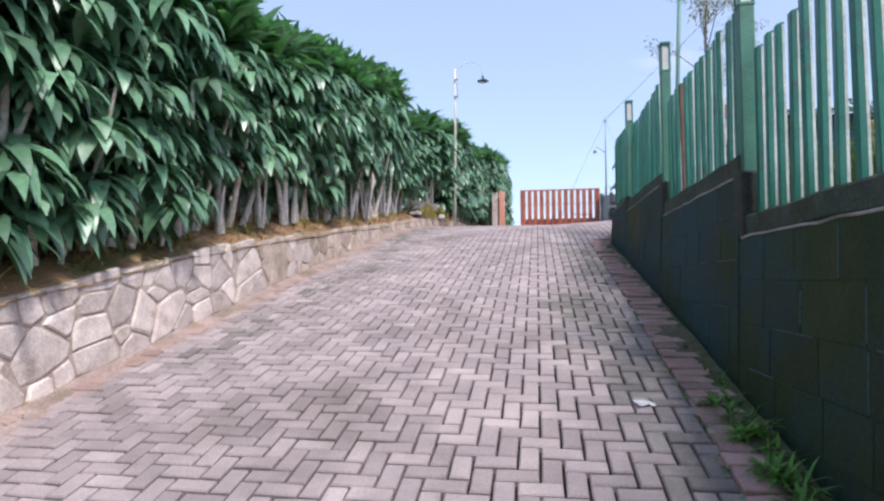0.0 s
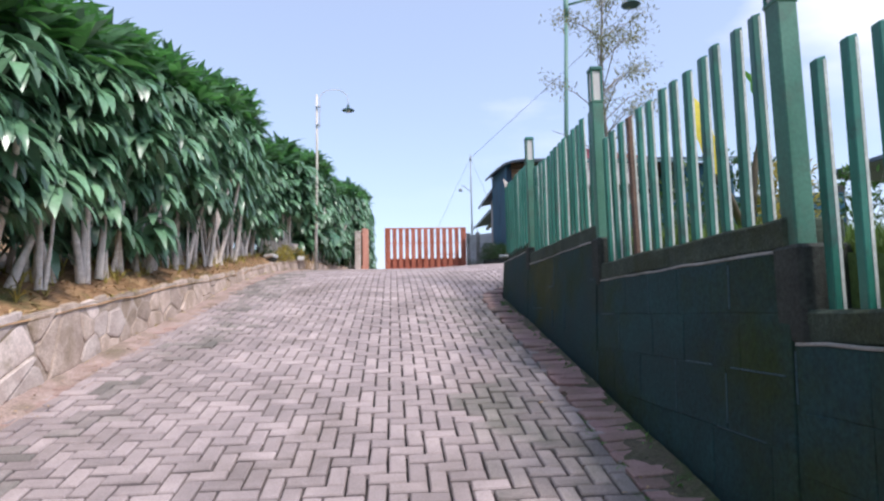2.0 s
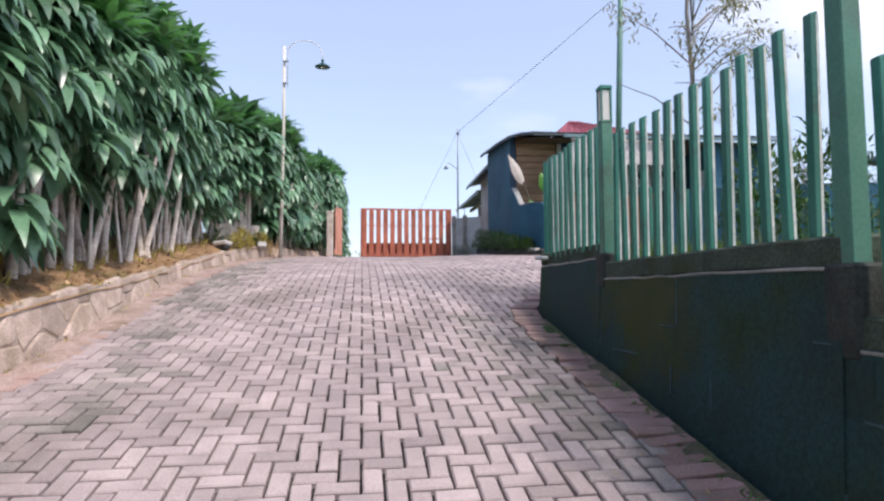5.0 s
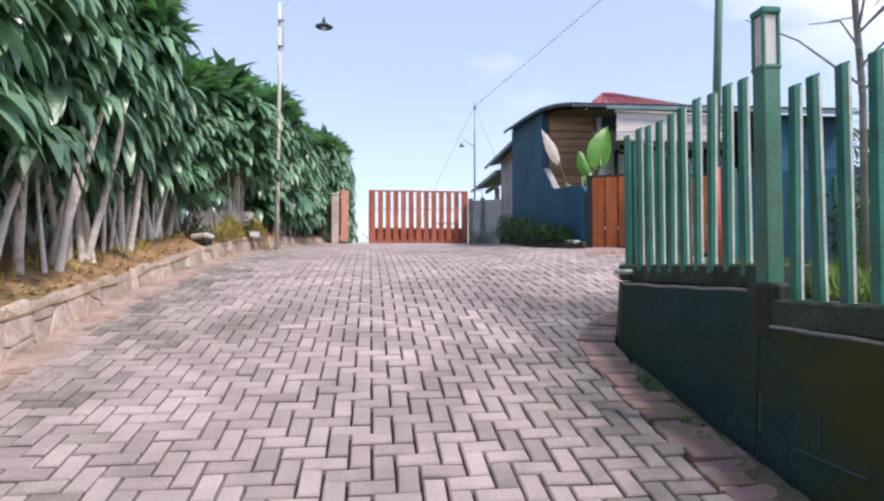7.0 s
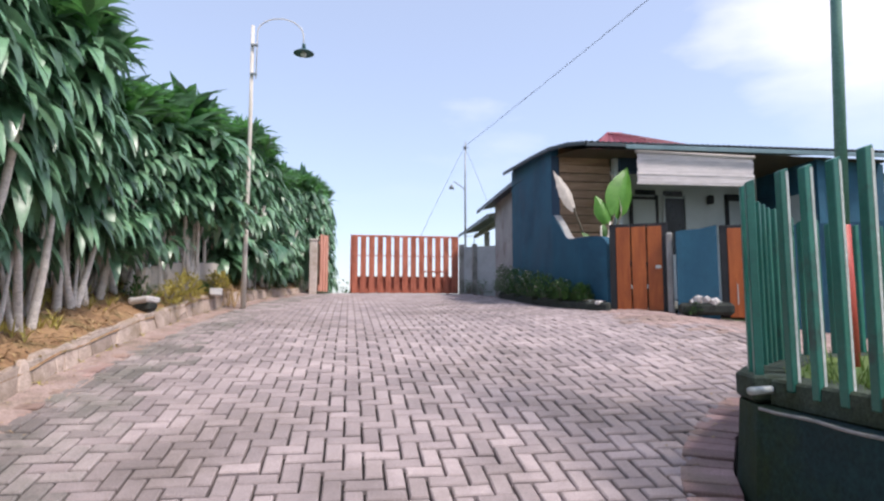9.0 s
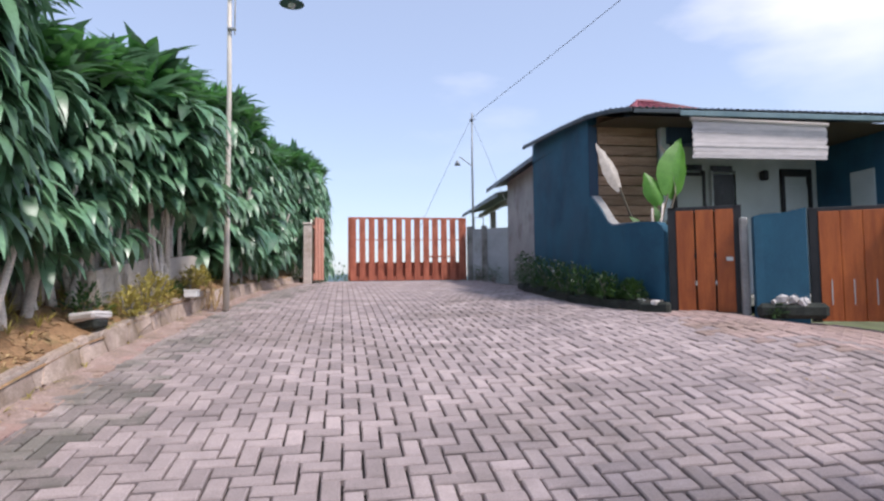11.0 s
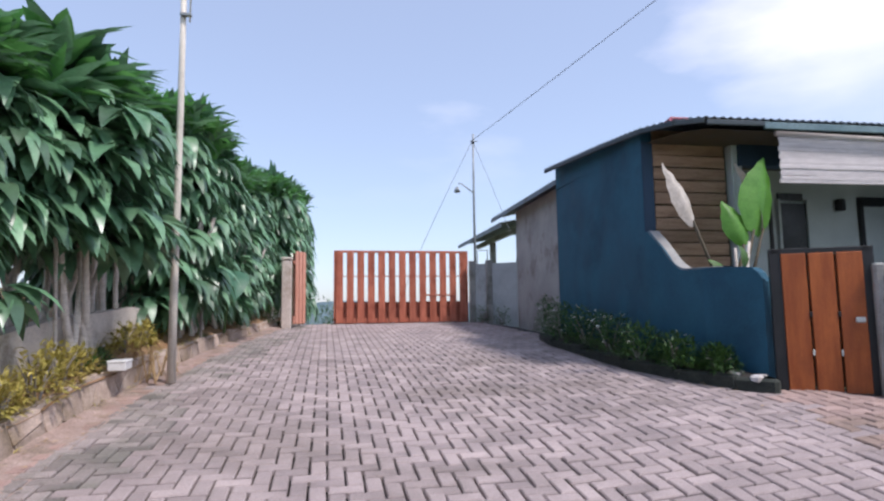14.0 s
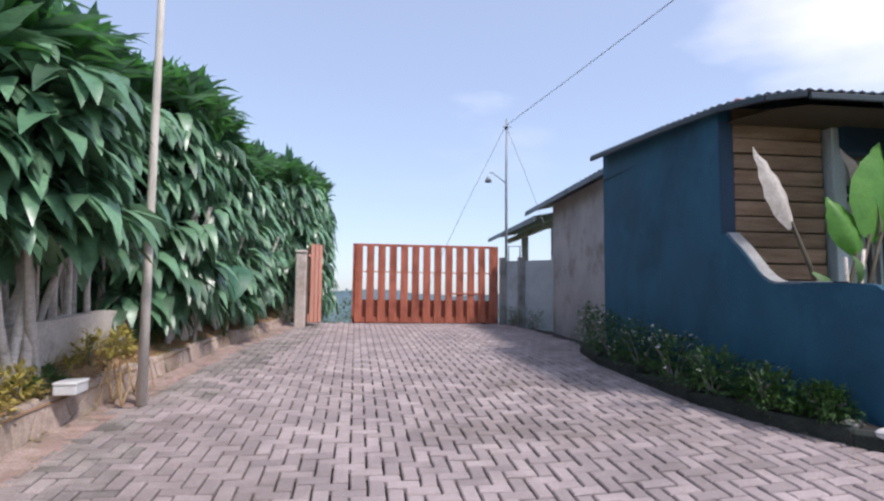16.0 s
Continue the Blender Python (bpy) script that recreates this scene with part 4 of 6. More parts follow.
def build_verandah():
    Y = 17.3
    house_part("verandah_floor", cuboid((5.0, 1.9, 0.12), (5.6, 16.45, 3.08), 0.01), M_CONC, "grey verandah floor")
    house_part("verandah_wall", cuboid((4.6, 0.12, 2.6), (5.3, Y + 0.06, 4.3)), M_WHITE, "pale wall behind the verandah")
    for x0, x1, z0, z1 in ((4.75, 4.93, 4.95, 5.08), (5.06, 5.44, 5.11, 5.21), (4.50, 4.90, 5.13, 5.22)):
        house_part("transom_light", cuboid((x1 - x0, 0.03, z1 - z0), ((x0 + x1) / 2, Y - 0.006, (z0 + z1) / 2)), M_GLASS, "small dark transom pane")
    d = house_part("front_door", cuboid((0.46, 0.04, 1.90), (4.66, Y - 0.012, 4.1), 0.004), M_WHITE, "pale door in a black frame")
    for x in (4.41, 4.91):
        house_part("door_frame", cuboid((0.05, 0.07, 1.98), (x, Y - 0.02, 4.13), 0.004), M_BLACK)
    house_part("door_frame", cuboid((0.55, 0.07, 0.05), (4.66, Y - 0.02, 5.06), 0.004), M_BLACK)
    house_part("window", cuboid((0.40, 0.03, 1.05), (5.27, Y - 0.008, 4.55)), M_GLASS, "dark window pane")
    for x in (5.05, 5.49):
        house_part("window_frame", cuboid((0.04, 0.06, 1.15), (x, Y - 0.02, 4.55), 0.004), M_WHITE)
    house_part("wall_lamp", cuboid((0.10, 0.12, 0.16), (5.98, Y - 0.06, 5.06), 0.02), M_BLACK, "small black wall lamp")
    house_part("second_door", cuboid((0.42, 0.04, 1.75), (6.58, Y - 0.012, 4.02), 0.004), M_WHITE, "pale second door in a dark frame")
    for x in (6.33, 6.83):
        house_part("door_frame", cuboid((0.06, 0.07, 2.0), (x, Y - 0.02, 4.13), 0.004), M_BLACK)
    house_part("door_frame", cuboid((0.56, 0.07, 0.12), (6.58, Y - 0.02, 5.12), 0.004), M_BLACK)
    house_part("wing_wall", cuboid((0.12, 1.5, 2.7), (7.05, 16.55, 4.2)), M_BLUE, "blue wall of the east wing")
    house_part("wing_front", cuboid((1.3, 0.12, 2.75), (7.65, 15.95, 4.18)), M_BLUE)
    w = house_part("wing_window", cuboid((0.42, 0.02, 0.6), (6.98, 16.4, 4.7), 0.0, Matrix.Rotation(math.pi / 2, 4, "Z")), M_WHITE, "pale framed window of the wing")
    # rolled-out bamboo blind hung below the fascia
    b = thing("bamboo_blind", pose(4.72, 15.66, 5.49), "pale bamboo roller blind half let down on the verandah", "blind")
    rnd = random.Random(6)
    for i in range(13):
        sag = 0.02 * math.sin(i)
        part("slat", cuboid((2.0 + rnd.uniform(-0.02, 0.02), 0.014, 0.044), (rnd.uniform(-0.01, 0.01), rnd.uniform(-0.006, 0.006), -0.06 - i * 0.037), 0.005, Matrix.Rotation(radians(rnd.uniform(-0.5, 0.5) - 0.6), 4, "Y")), M_BLIND, b)
    part("roller", tube([(-1.02, 0, -0.02), (1.02, 0, -0.03)], 0.03, 10), M_BLIND, b, smooth=True)


build_verandah()


def build_garden_gate(label, gap, slits):
    """A gate of three upright boards in a black steel frame, its hinge foot at the origin, running along +x."""
    w, h = 0.73, 1.20
    g = thing("garden_gate", pose(0, 0, 0), label, "gate", "garden gates of the house")
    for x, thick in ((0.035, 0.09), (w - 0.02, 0.085)):
        part("frame_post", cuboid((thick, 0.05, h), (x, 0.02, h / 2), 0.004), M_BLACK, g)
    part("frame_rail", cuboid((w, 0.05, 0.045), (w / 2, 0.02, h - 0.022), 0.004), M_BLACK, g)
    part("frame_rail", cuboid((w, 0.04, 0.03), (w / 2, 0.03, 0.03), 0.004), M_BLACK, g)
    part("frame_rail", cuboid((w - 0.1, 0.02, 0.035), (w / 2, 0.035, h * 0.52), 0.003), M_BLACK, g)
    # sheet added behind the boards so that the gaps come out dark
    part("backing_sheet", cuboid((w - 0.14, 0.006, h - 0.10), (w / 2, 0.058, h / 2), 0.0015), M_RUST, g, "brown sheet added to darken the gaps between the boards")
    left, right = 0.078, w - 0.06
    bw = (right - left - 2 * gap) / 3
    for i in range(3):
        part("board", cuboid((bw, 0.022, h - 0.055), (left + bw / 2 + i * (bw + gap), -0.002 + 0.001 * i, h / 2 - 0.016), 0.004), M_ORANGE, g)
    if slits:
        for i in range(3):
            part("slit", cuboid((0.010, 0.006, 0.26), (left + bw * 0.5 + i * (bw + gap), -0.014, 0.31), 0.001), M_EDGE, g, "pale upright slit in a board")
    else:
        part("latch", cuboid((0.07, 0.02, 0.045), (w - 0.11, -0.022, h * 0.50), 0.006), M_EDGE, g, "pale steel latch")
        for x in (left + bw + gap / 2, left + 2 * bw + 1.5 * gap):
            part("hinge_plate", cuboid((0.024, 0.006, 0.045), (x, -0.016, h * 0.54), 0.002), M_BLACK, g)
            part("hinge_plate", cuboid((0.016, 0.006, 0.05), (x, -0.016, h * 0.28), 0.002), M_EDGE, g)
    return g


def along(p, q):
    return math.degrees(math.atan2(q[1] - p[1], q[0] - p[0]))


FRONT_A, FRONT_B = (2.885, 14.885), (3.525, 14.535)
TURN_F = along(FRONT_A, FRONT_B)
GARDEN_GATE = build_garden_gate("closed gate of three orange varnished boards in a black steel frame", 0.020, False)
GARDEN_GATE.matrix_world = pose(FRONT_A[0], FRONT_A[1], 2.985, 0, 0, TURN_F)
SECOND_GATE = build_garden_gate("closed orange board gate with short pale slits in a black frame", 0.004, True)
SECOND_GATE.matrix_world = pose(4.055, 14.135, 2.90, 0, 0, TURN_F)


def build_front_walls():
    st = [(3.60, 14.44, 4.03), (3.68, 14.40, 4.05), (3.85, 14.30, 4.055), (4.035, 14.20, 4.10)]
    rough = strip_wall(st, -0.14, 2.6)
    bmesh.ops.recalc_face_normals(rough, faces=rough.faces)
    w = thing("garden_wall", pose(3.6, 14.44, 2.6), "low blue rendered garden wall with chipped plaster at its foot", "garden wall")
    bmesh.ops.transform(rough, matrix=w.matrix_world.inverted(), verts=rough.verts)
    part("wall", rough, M_BLUE, w)
    inv = w.matrix_world.inverted()

    def add(name, bm, m, label=""):
        bmesh.ops.transform(bm, matrix=inv, verts=bm.verts)
        return part(name, bm, m, w, label)

    rot = Matrix.Rotation(radians(TURN_F), 4, "Z")
    add("pillar", cuboid((0.085, 0.17, 1.42), (3.565, 14.53, 3.33), 0.018, rot), M_CONC, "chipped bare concrete pillar")
    add("foot", cuboid((0.66, 0.22, 0.16), (3.85, 14.20, 3.02), 0.04, rot), M_PIER, "dark mossy footing")
    rnd = random.Random(8)
    for i in range(9):
        r = rnd.uniform(0.03, 0.07)
        bm = bmesh.new()
        bmesh.ops.create_icosphere(bm, subdivisions=1, radius=r)
        for v in bm.verts:
            v.co *= rnd.uniform(0.75, 1.2)
        bmesh.ops.translate(bm, verts=bm.verts, vec=(3.66 + 0.035 * i + rnd.uniform(-0.02, 0.02), 14.27 - 0.02 * i + rnd.uniform(-0.05, 0.02), 3.10 + rnd.uniform(0, 0.05)))
        add("rubble", bm, M_LIMESTONE, "loose pale plaster rubble")
    st = [(4.70, 13.74, 4.05), (5.5, 13.30, 4.05), (6.6, 12.75, 4.05), (8.4, 12.4, 4.05)]
    e = thing("garden_wall", pose(4.7, 13.74, 2.6), "low blue rendered garden wall beyond the second gate", "garden wall")
    bm = strip_wall(st, -0.14, 2.5)
    bmesh.ops.transform(bm, matrix=e.matrix_world.inverted(), verts=bm.verts)
    part("wall", bm, M_BLUE, e)
    # raised kerb along the foot of the house wall, its near-black colour painted shade
    k = thing("planting_kerb", pose(2.3, 17, 3.0), "low kerb painted dark as in shade along the blue wall", "kerb")
    way = [(2.42, 19.2), (2.22, 18.2), (2.20, 17.2), (2.24, 16.3), (2.40, 15.6), (2.62, 15.05), (2.80, 14.80)]
    for a, b in zip(way, way[1:]):
        a, b = Vector(a), Vector(b)
        d = b - a
        mid = (a + b) / 2
        bm = cuboid((d.length + 0.04, 0.10, 0.15), (0, 0, 0), 0.025)
        bmesh.ops.transform(bm, matrix=k.matrix_world.inverted() @ Matrix.Translation((*mid, road_z(*mid) + 0.03)) @ Matrix.Rotation(math.atan2(d.y, d.x), 4, "Z"), verts=bm.verts)
        part("kerb_stone", bm, M_PIER, k)
    v = []
    for x, y in way:
        v.append((x + 0.03, y, road_z(x, y) + 0.10))
        v.append((min(x + 0.5, 2.75), y + 0.02, road_z(x, y) + 0.13))
    soil = raw("soil", [k.matrix_world.inverted() @ Vector(p) for p in v], [(2 * i, 2 * i + 1, 2 * i + 3, 2 * i + 2) for i in range(len(way) - 1)], M_BED, k, "dark planting soil")
    for x, y, z in ((2.74, 14.93, 3.10), (2.66, 15.12, 3.12)):
        bm = cuboid((0.16, 0.10, 0.07), (0, 0, 0), 0.02)
        c = thing("concrete_lump", pose(x, y, z, 0, 0, 25), "small pale broken lump of concrete on the kerb", "rubble")
        part("lump", bm, M_LIMESTONE, c)


build_front_walls()


# concrete panel wall between the annex and the gate
def build_panel_wall():
    w = thing("concrete_wall", pose(2.45, 23.95, 3.3), "weathered grey concrete panel wall beside the gate", "wall")
    inv = w.matrix_world.inverted()
    p, q = Vector((2.47, 23.9)), Vector((3.45, 23.2))
    bm = strip_wall([(p.x, p.y, 4.80), (q.x, q.y, 4.80)], 0.12, 3.2)
    bmesh.ops.recalc_face_normals(bm, faces=bm.faces)
    bmesh.ops.transform(bm, matrix=inv, verts=bm.verts)
    part("panel", bm, M_PALEWALL, w)
    for t in (0.02, 0.36, 0.97):
        c = p.lerp(q, t)
        bm = cuboid((0.13, 0.13, 1.65), (c.x, c.y, 4.05), 0.01)
        bmesh.ops.transform(bm, matrix=inv, verts=bm.verts)
        part("post", bm, M_WHITE if t > 0.5 else M_CONC, w)
    pipe = thing("steel_bracket", pose(2.62, 23.9, 4.8), "thin grey steel bracket on the concrete wall", "bracket")
    part("bar", tube([(0, 0, 0), (0, 0, 0.32), (0.22, -0.1, 0.32), (0.22, -0.1, 0)], 0.014, 6), M_STEEL, pipe)


build_panel_wall()


# ---- poles and cables ----
def build_service_pole():
    t = thing("service_pole", pose(2.75, 24.62, 3.45), "thin grey steel pole with a small arm lamp behind the gate", "pole")
    part("shaft", tube([(0, 0, 0), (0, 0, 3.2), (0.01, 0, 4.68)], [0.035, 0.028, 0.02], 8), M_STEEL, t, smooth=True)
    part("cross_piece", tube([(-0.07, 0, 4.5), (0.12, 0, 4.5)], 0.012, 6), M_STEEL, t)
    part("insulator", cuboid((0.07, 0.05, 0.08), (0, 0, 4.47), 0.012), M_BLACK, t)
    part("arm", tube([(0, 0, 3.18), (-0.16, 0, 3.3), (-0.33, 0, 3.42), (-0.38, 0, 3.40)], 0.014, 6), M_STEEL, t, smooth=True)
    bm = bmesh.new()
    bmesh.ops.create_cone(bm, cap_ends=True, segments=14, radius1=0.085, radius2=0.03, depth=0.13, matrix=Matrix.Translation((-0.42, 0, 3.26)))
    part("lamp_head", bm, M_STEEL, t, smooth=True)
    part("guy_wire", tube([(0, 0, 4.55), (-0.9, 0.1, 2.7), (-1.45, 0.2, 1.5), (-2.0, 0.3, 0.05)], 0.006, 5), M_STEEL, t)
    part("guy_wire", tube([(0, 0, 4.5), (0.45, 0.1, 3.5), (1.0, 0.2, 2.2)], 0.006, 5), M_STEEL, t)


build_service_pole()


def build_cable():
    a, b = Vector((2.75, 24.62, 7.98)), Vector((11.8, -5.0, 12.9))
    pts = []
    for i in range(25):
        u = i / 24
        pts.append(a.lerp(b, u) - Vector((0, 0, 0.25 * 4 * u * (1 - u))))
    for d in (0.0,):
        c = thing("overhead_cable", pose(0, 0, 0), "thin black overhead service cable", "cable")
        part("cable", tube(pts, 0.0065, 5), M_CABLE, c)
    p = thing("street_pole", pose(11.85, -5.1, -1.0), "tall grey pole carrying the service cable", "pole")
    part("shaft", tube([(0, 0, 0), (0, 0, 14.0)], [0.14, 0.08], 10), M_STEEL, p, smooth=True)


build_cable()


def build_lamp_post():
    x, y = -2.25, 16.52
    z = road_z(-2.3, y)
    t = thing("street_lamp", pose(x, y, z), "pale slender lamp post with a gooseneck arm above the hedge", "street lamp")
    part("post", tube([(-0.07, 0.33, 0.03), (-0.05, 0.24, 1.2), (-0.02, 0.14, 2.9), (-0.03, 0.16, 4.56)], [0.043, 0.036, 0.031, 0.026], 12), M_POLE, t, smooth=True)
    arm = [(0.05, 0.10, 3.66), (0.05, 0.12, 4.32)]
    for i in range(13):
        a = math.pi * i / 12
        arm.append((0.05 + 0.36 - 0.36 * math.cos(a), 0.12, 4.43 + 0.26 * math.sin(a)))
    arm += [(0.78, 0.12, 4.25)]
    part("arm", tube(arm, 0.0085, 7), M_POLE, t, smooth=True)
    for z in (3.74, 4.22):
        part("clamp", cuboid((0.11, 0.05, 0.03), (0.01, 0.11, z), 0.004), M_STEEL, t)
    bm = bmesh.new()
    bmesh.ops.create_cone(bm, cap_ends=True, segments=20, radius1=0.165, radius2=0.05, depth=0.075, matrix=Matrix.Translation((0.78, 0.12, 4.17)))
    part("shade", bm, M_LAMPHEAD, t, "dark green dish shade", smooth=False)
    part("neck", tube([(0.78, 0.12, 4.20), (0.78, 0.12, 4.29)], 0.03, 10), M_LAMPHEAD, t, smooth=True)
    bm = bmesh.new()
    bmesh.ops.create_uvsphere(bm, u_segments=12, v_segments=8, radius=0.05, matrix=Matrix.Translation((0.78, 0.12, 4.12)))
    part("bulb", bm, M_LAMPGLASS, t, smooth=True)
    g = thing("green_pole", pose(2.28, 10.28, 2.62), "tall green lamp pole with a gooseneck arm on the lawn", "lamp pole")
    part("shaft", tube([(0, 0, 0.9), (0.05, 0.0, 2.2), (0.12, 0.0, 3.9)], [0.036, 0.033, 0.029], 10), M_GREENPOLE, g, smooth=True)
    part("sleeve", tube([(0.12, 0, 3.86), (0.125, 0, 4.16)], 0.04, 10), M_GREENPOLE, g, smooth=True)
    part("arm", tube([(0.13, 0, 4.05), (0.40, 0, 4.13), (0.72, 0, 4.24), (0.98, 0, 4.30), (1.14, 0, 4.27), (1.18, 0, 4.18)], 0.02, 8), M_GREENPOLE, g, smooth=True)
    bm = bmesh.new()
    bmesh.ops.create_cone(bm, cap_ends=True, segments=18, radius1=0.15, radius2=0.05, depth=0.09, matrix=Matrix.Translation((1.18, 0, 4.12)))
    part("shade", bm, M_LAMPHEAD, g, "dark green dish shade")
    part("foot", tube([(0, 0, 0), (0, 0, 0.9)], [0.045, 0.04], 10), M_REDPOLE, g, "red painted foot", smooth=True)


build_lamp_post()


# ---- hedge of tall strap-leaved plants ----
def crown_mesh(seed, heads, reach, height, low):
    """Rosettes of long glossy leaves on a column; leaves arch out and hang, those on top stand up."""
    rnd = random.Random(seed)
    h, young = Heap(), []
    for k in range(heads):
        u = (k + rnd.random()) / heads
        z = low + (height - low) * u ** 0.85
        top = u > 0.86
        a = rnd.uniform(0, 2 * math.pi)
        r = reach * rnd.uniform(0.25, 1.0) * (1.0 if u < 0.75 else 1.0 - 1.9 * (u - 0.75))
        c = Vector((r * math.cos(a), r * math.sin(a) * 0.9, z))
        n = rnd.randint(13, 18)
        for i in range(n):
            b = 2 * math.pi * (i * 0.382 + rnd.uniform(-0.06, 0.06))
            out = Vector((math.cos(b), math.sin(b), 0)) + Vector((math.cos(a), math.sin(a), 0)) * 0.55
            if top:
                d = out * rnd.uniform(0.3, 0.9) + Vector((0, 0, rnd.uniform(0.5, 1.3)))
                droop = rnd.uniform(0.6, 1.7)
            else:
                d = out + Vector((0, 0, rnd.uniform(-0.5, 0.3)))
                droop = rnd.uniform(1.8, 3.6)
            v, f = leaf_points(c + Vector((0, 0, rnd.uniform(-0.10, 0.08))), d, rnd.uniform(0.38, 0.58), rnd.uniform(0.10, 0.145), droop, rnd.uniform(0.05, 0.25), 4, rnd.uniform(-0.45, 0.45), 0.66)
            h.add(v, f)
            young += [1 if top and rnd.random() < 0.4 else 0] * len(f)
    for k in range(6):
        # upright shoots standing out of the crest
        a, r = rnd.uniform(0, 2 * math.pi), reach * rnd.uniform(0.1, 0.95)
        c = Vector((r * math.cos(a), r * math.sin(a), height * rnd.uniform(0.93, 1.06) - 0.12 * r))
        for i in range(rnd.randint(9, 13)):
            b = 2 * math.pi * (i * 0.382 + rnd.uniform(-0.06, 0.06))
            d = Vector((math.cos(b), math.sin(b), rnd.uniform(0.3, 1.8)))
            v, f = leaf_points(c, d, rnd.uniform(0.26, 0.42), rnd.uniform(0.075, 0.11), rnd.uniform(0.7, 1.9), rnd.uniform(0.1, 0.3), 4, rnd.uniform(-0.3, 0.3), 0.62)
            h.add(v, f)
            young += [1 if rnd.random() < 0.85 else 0] * len(f)
    me = bpy.data.meshes.new("crown")
    me.from_pydata([tuple(v) for v in h.verts], [], h.faces)
    me.materials.append(M_LEAF)
    me.materials.append(M_SHOOT)
    me.polygons.foreach_set("material_index", young)
    me.polygons.foreach_set("use_smooth", [True] * len(me.polygons))
    return me


def stem_mesh(seed, height):
    rnd = random.Random(seed)
    lean = rnd.uniform(-0.22, 0.30)
    pts = [(0, 0, -0.08), (rnd.uniform(-0.02, 0.02), lean * 0.3, height * 0.3), (rnd.uniform(-0.04, 0.04), lean * 0.7, height * 0.65), (rnd.uniform(-0.05, 0.05), lean, height)]
    r = rnd.uniform(0.012, 0.034)
    bm = tube(pts, [r * 1.35, r, r * 0.92, r * 0.8], 8, cap=False)
    me = bpy.data.meshes.new("stem")
    bm.to_mesh(me)
    bm.free()
    me.materials.append(M_BARK)
    me.polygons.foreach_set("use_smooth", [True] * len(me.polygons))
    return me


CROWNS = [crown_mesh(100 + i, 30, 0.50, 2.75, 0.86) for i in range(6)]
MIDCROWNS = [crown_mesh(120 + i, 32, 0.46, 2.75, 0.62) for i in range(4)]
LOWCROWNS = [crown_mesh(140 + i, 34, 0.50, 2.75, 0.28) for i in range(4)]
HIGHCROWNS = [crown_mesh(160 + i, 28, 0.46, 2.75, 1.15) for i in range(4)]
STEMS = [stem_mesh(200 + i, 1.5) for i in range(8)]


def hedge_top(y):
    """Height of the hedge's crest above the sea of the scene."""
    return float(np.interp(y, [-4, 3, 6.5, 8, 10, 12.9, 13.35, 13.9, 15.2, 16.5, 18.3, 19.4, 20.3, 20.8, 21.5, 24, 28], [3.5, 4.2, 4.60, 4.92, 5.40, 6.05, 5.85, 5.35, 5.72, 6.05, 6.5, 6.62, 6.65, 6.35, 6.35, 6.8, 7.3]))


def foliage_low(y):
    """Whether the leaves come down near the soil there."""
    return y < 5.6 or 8.0 < y < 8.7 or y > 18.2


def build_hedge():
    rnd = random.Random(77)
    y, k = -3.0, 0
    while y < 29.0:
        for row in (0, 1, 2) if k % 2 else (0, 1):
            x = left_edge(y) + (-0.50, -1.05, -1.75)[row] + rnd.uniform(-0.09, 0.09)
            if 15.7 < y < 16.5:
                x += 0.20
            elif 15.2 < y < 18.6:
                x -= 0.22
            elif 12.4 < y < 14.9:
                x -= 0.10
            elif 14.0 < y < 22.5:
                x += 0.10
            if 21.9 < y < 23.9:
                x -= 0.12
            elif y > 22.5:
                x += 0.2
            yy = y + (0.2 if row else 0) + rnd.uniform(-0.06, 0.06)
            z = bank_z(x, yy) if yy < 30 else 3.4
            low = foliage_low(yy) or (row == 1 and rnd.random() < 0.6 and not 14.8 < yy < 18.2) or row == 2
            s = (hedge_top(yy) - z + rnd.uniform(-0.14, 0.07)) / 2.95
            turn = rnd.uniform(0, 360)
            wide = 1.3 if 15.2 < y < 18.6 and row == 0 else 1.0
            p = thing("hedge_plant", pose(x, yy, z, 0, 0, turn), "tall hedge plant with drooping glossy green leaves on pale bare stems", "hedge plant", "plants of the tall hedge")
            c = link_mesh("crown", rnd.choice(LOWCROWNS if low else MIDCROWNS if 12.6 < yy < 15.0 else HIGHCROWNS if 15.0 <= yy < 18.2 else CROWNS), None, p)
            c.matrix_basis = Matrix.Diagonal((wide + rnd.uniform(-0.1, 0.12), wide + rnd.uniform(-0.1, 0.12), s, 1))
            for i in range(3 if row == 0 else 1):
                a = rnd.uniform(-1.6, 1.6) - math.radians(turn)
                q = link_mesh("stem", rnd.choice(STEMS), None, p)
                q.matrix_basis = pose(0.17 * math.cos(a), 0.17 * math.sin(a), 0, rnd.uniform(-12, 12), rnd.uniform(-12, 12), rnd.uniform(0, 360)) @ Matrix.Diagonal((1, 1, max(s, 0.6), 1))
            k += 1
        y += 0.37


build_hedge()


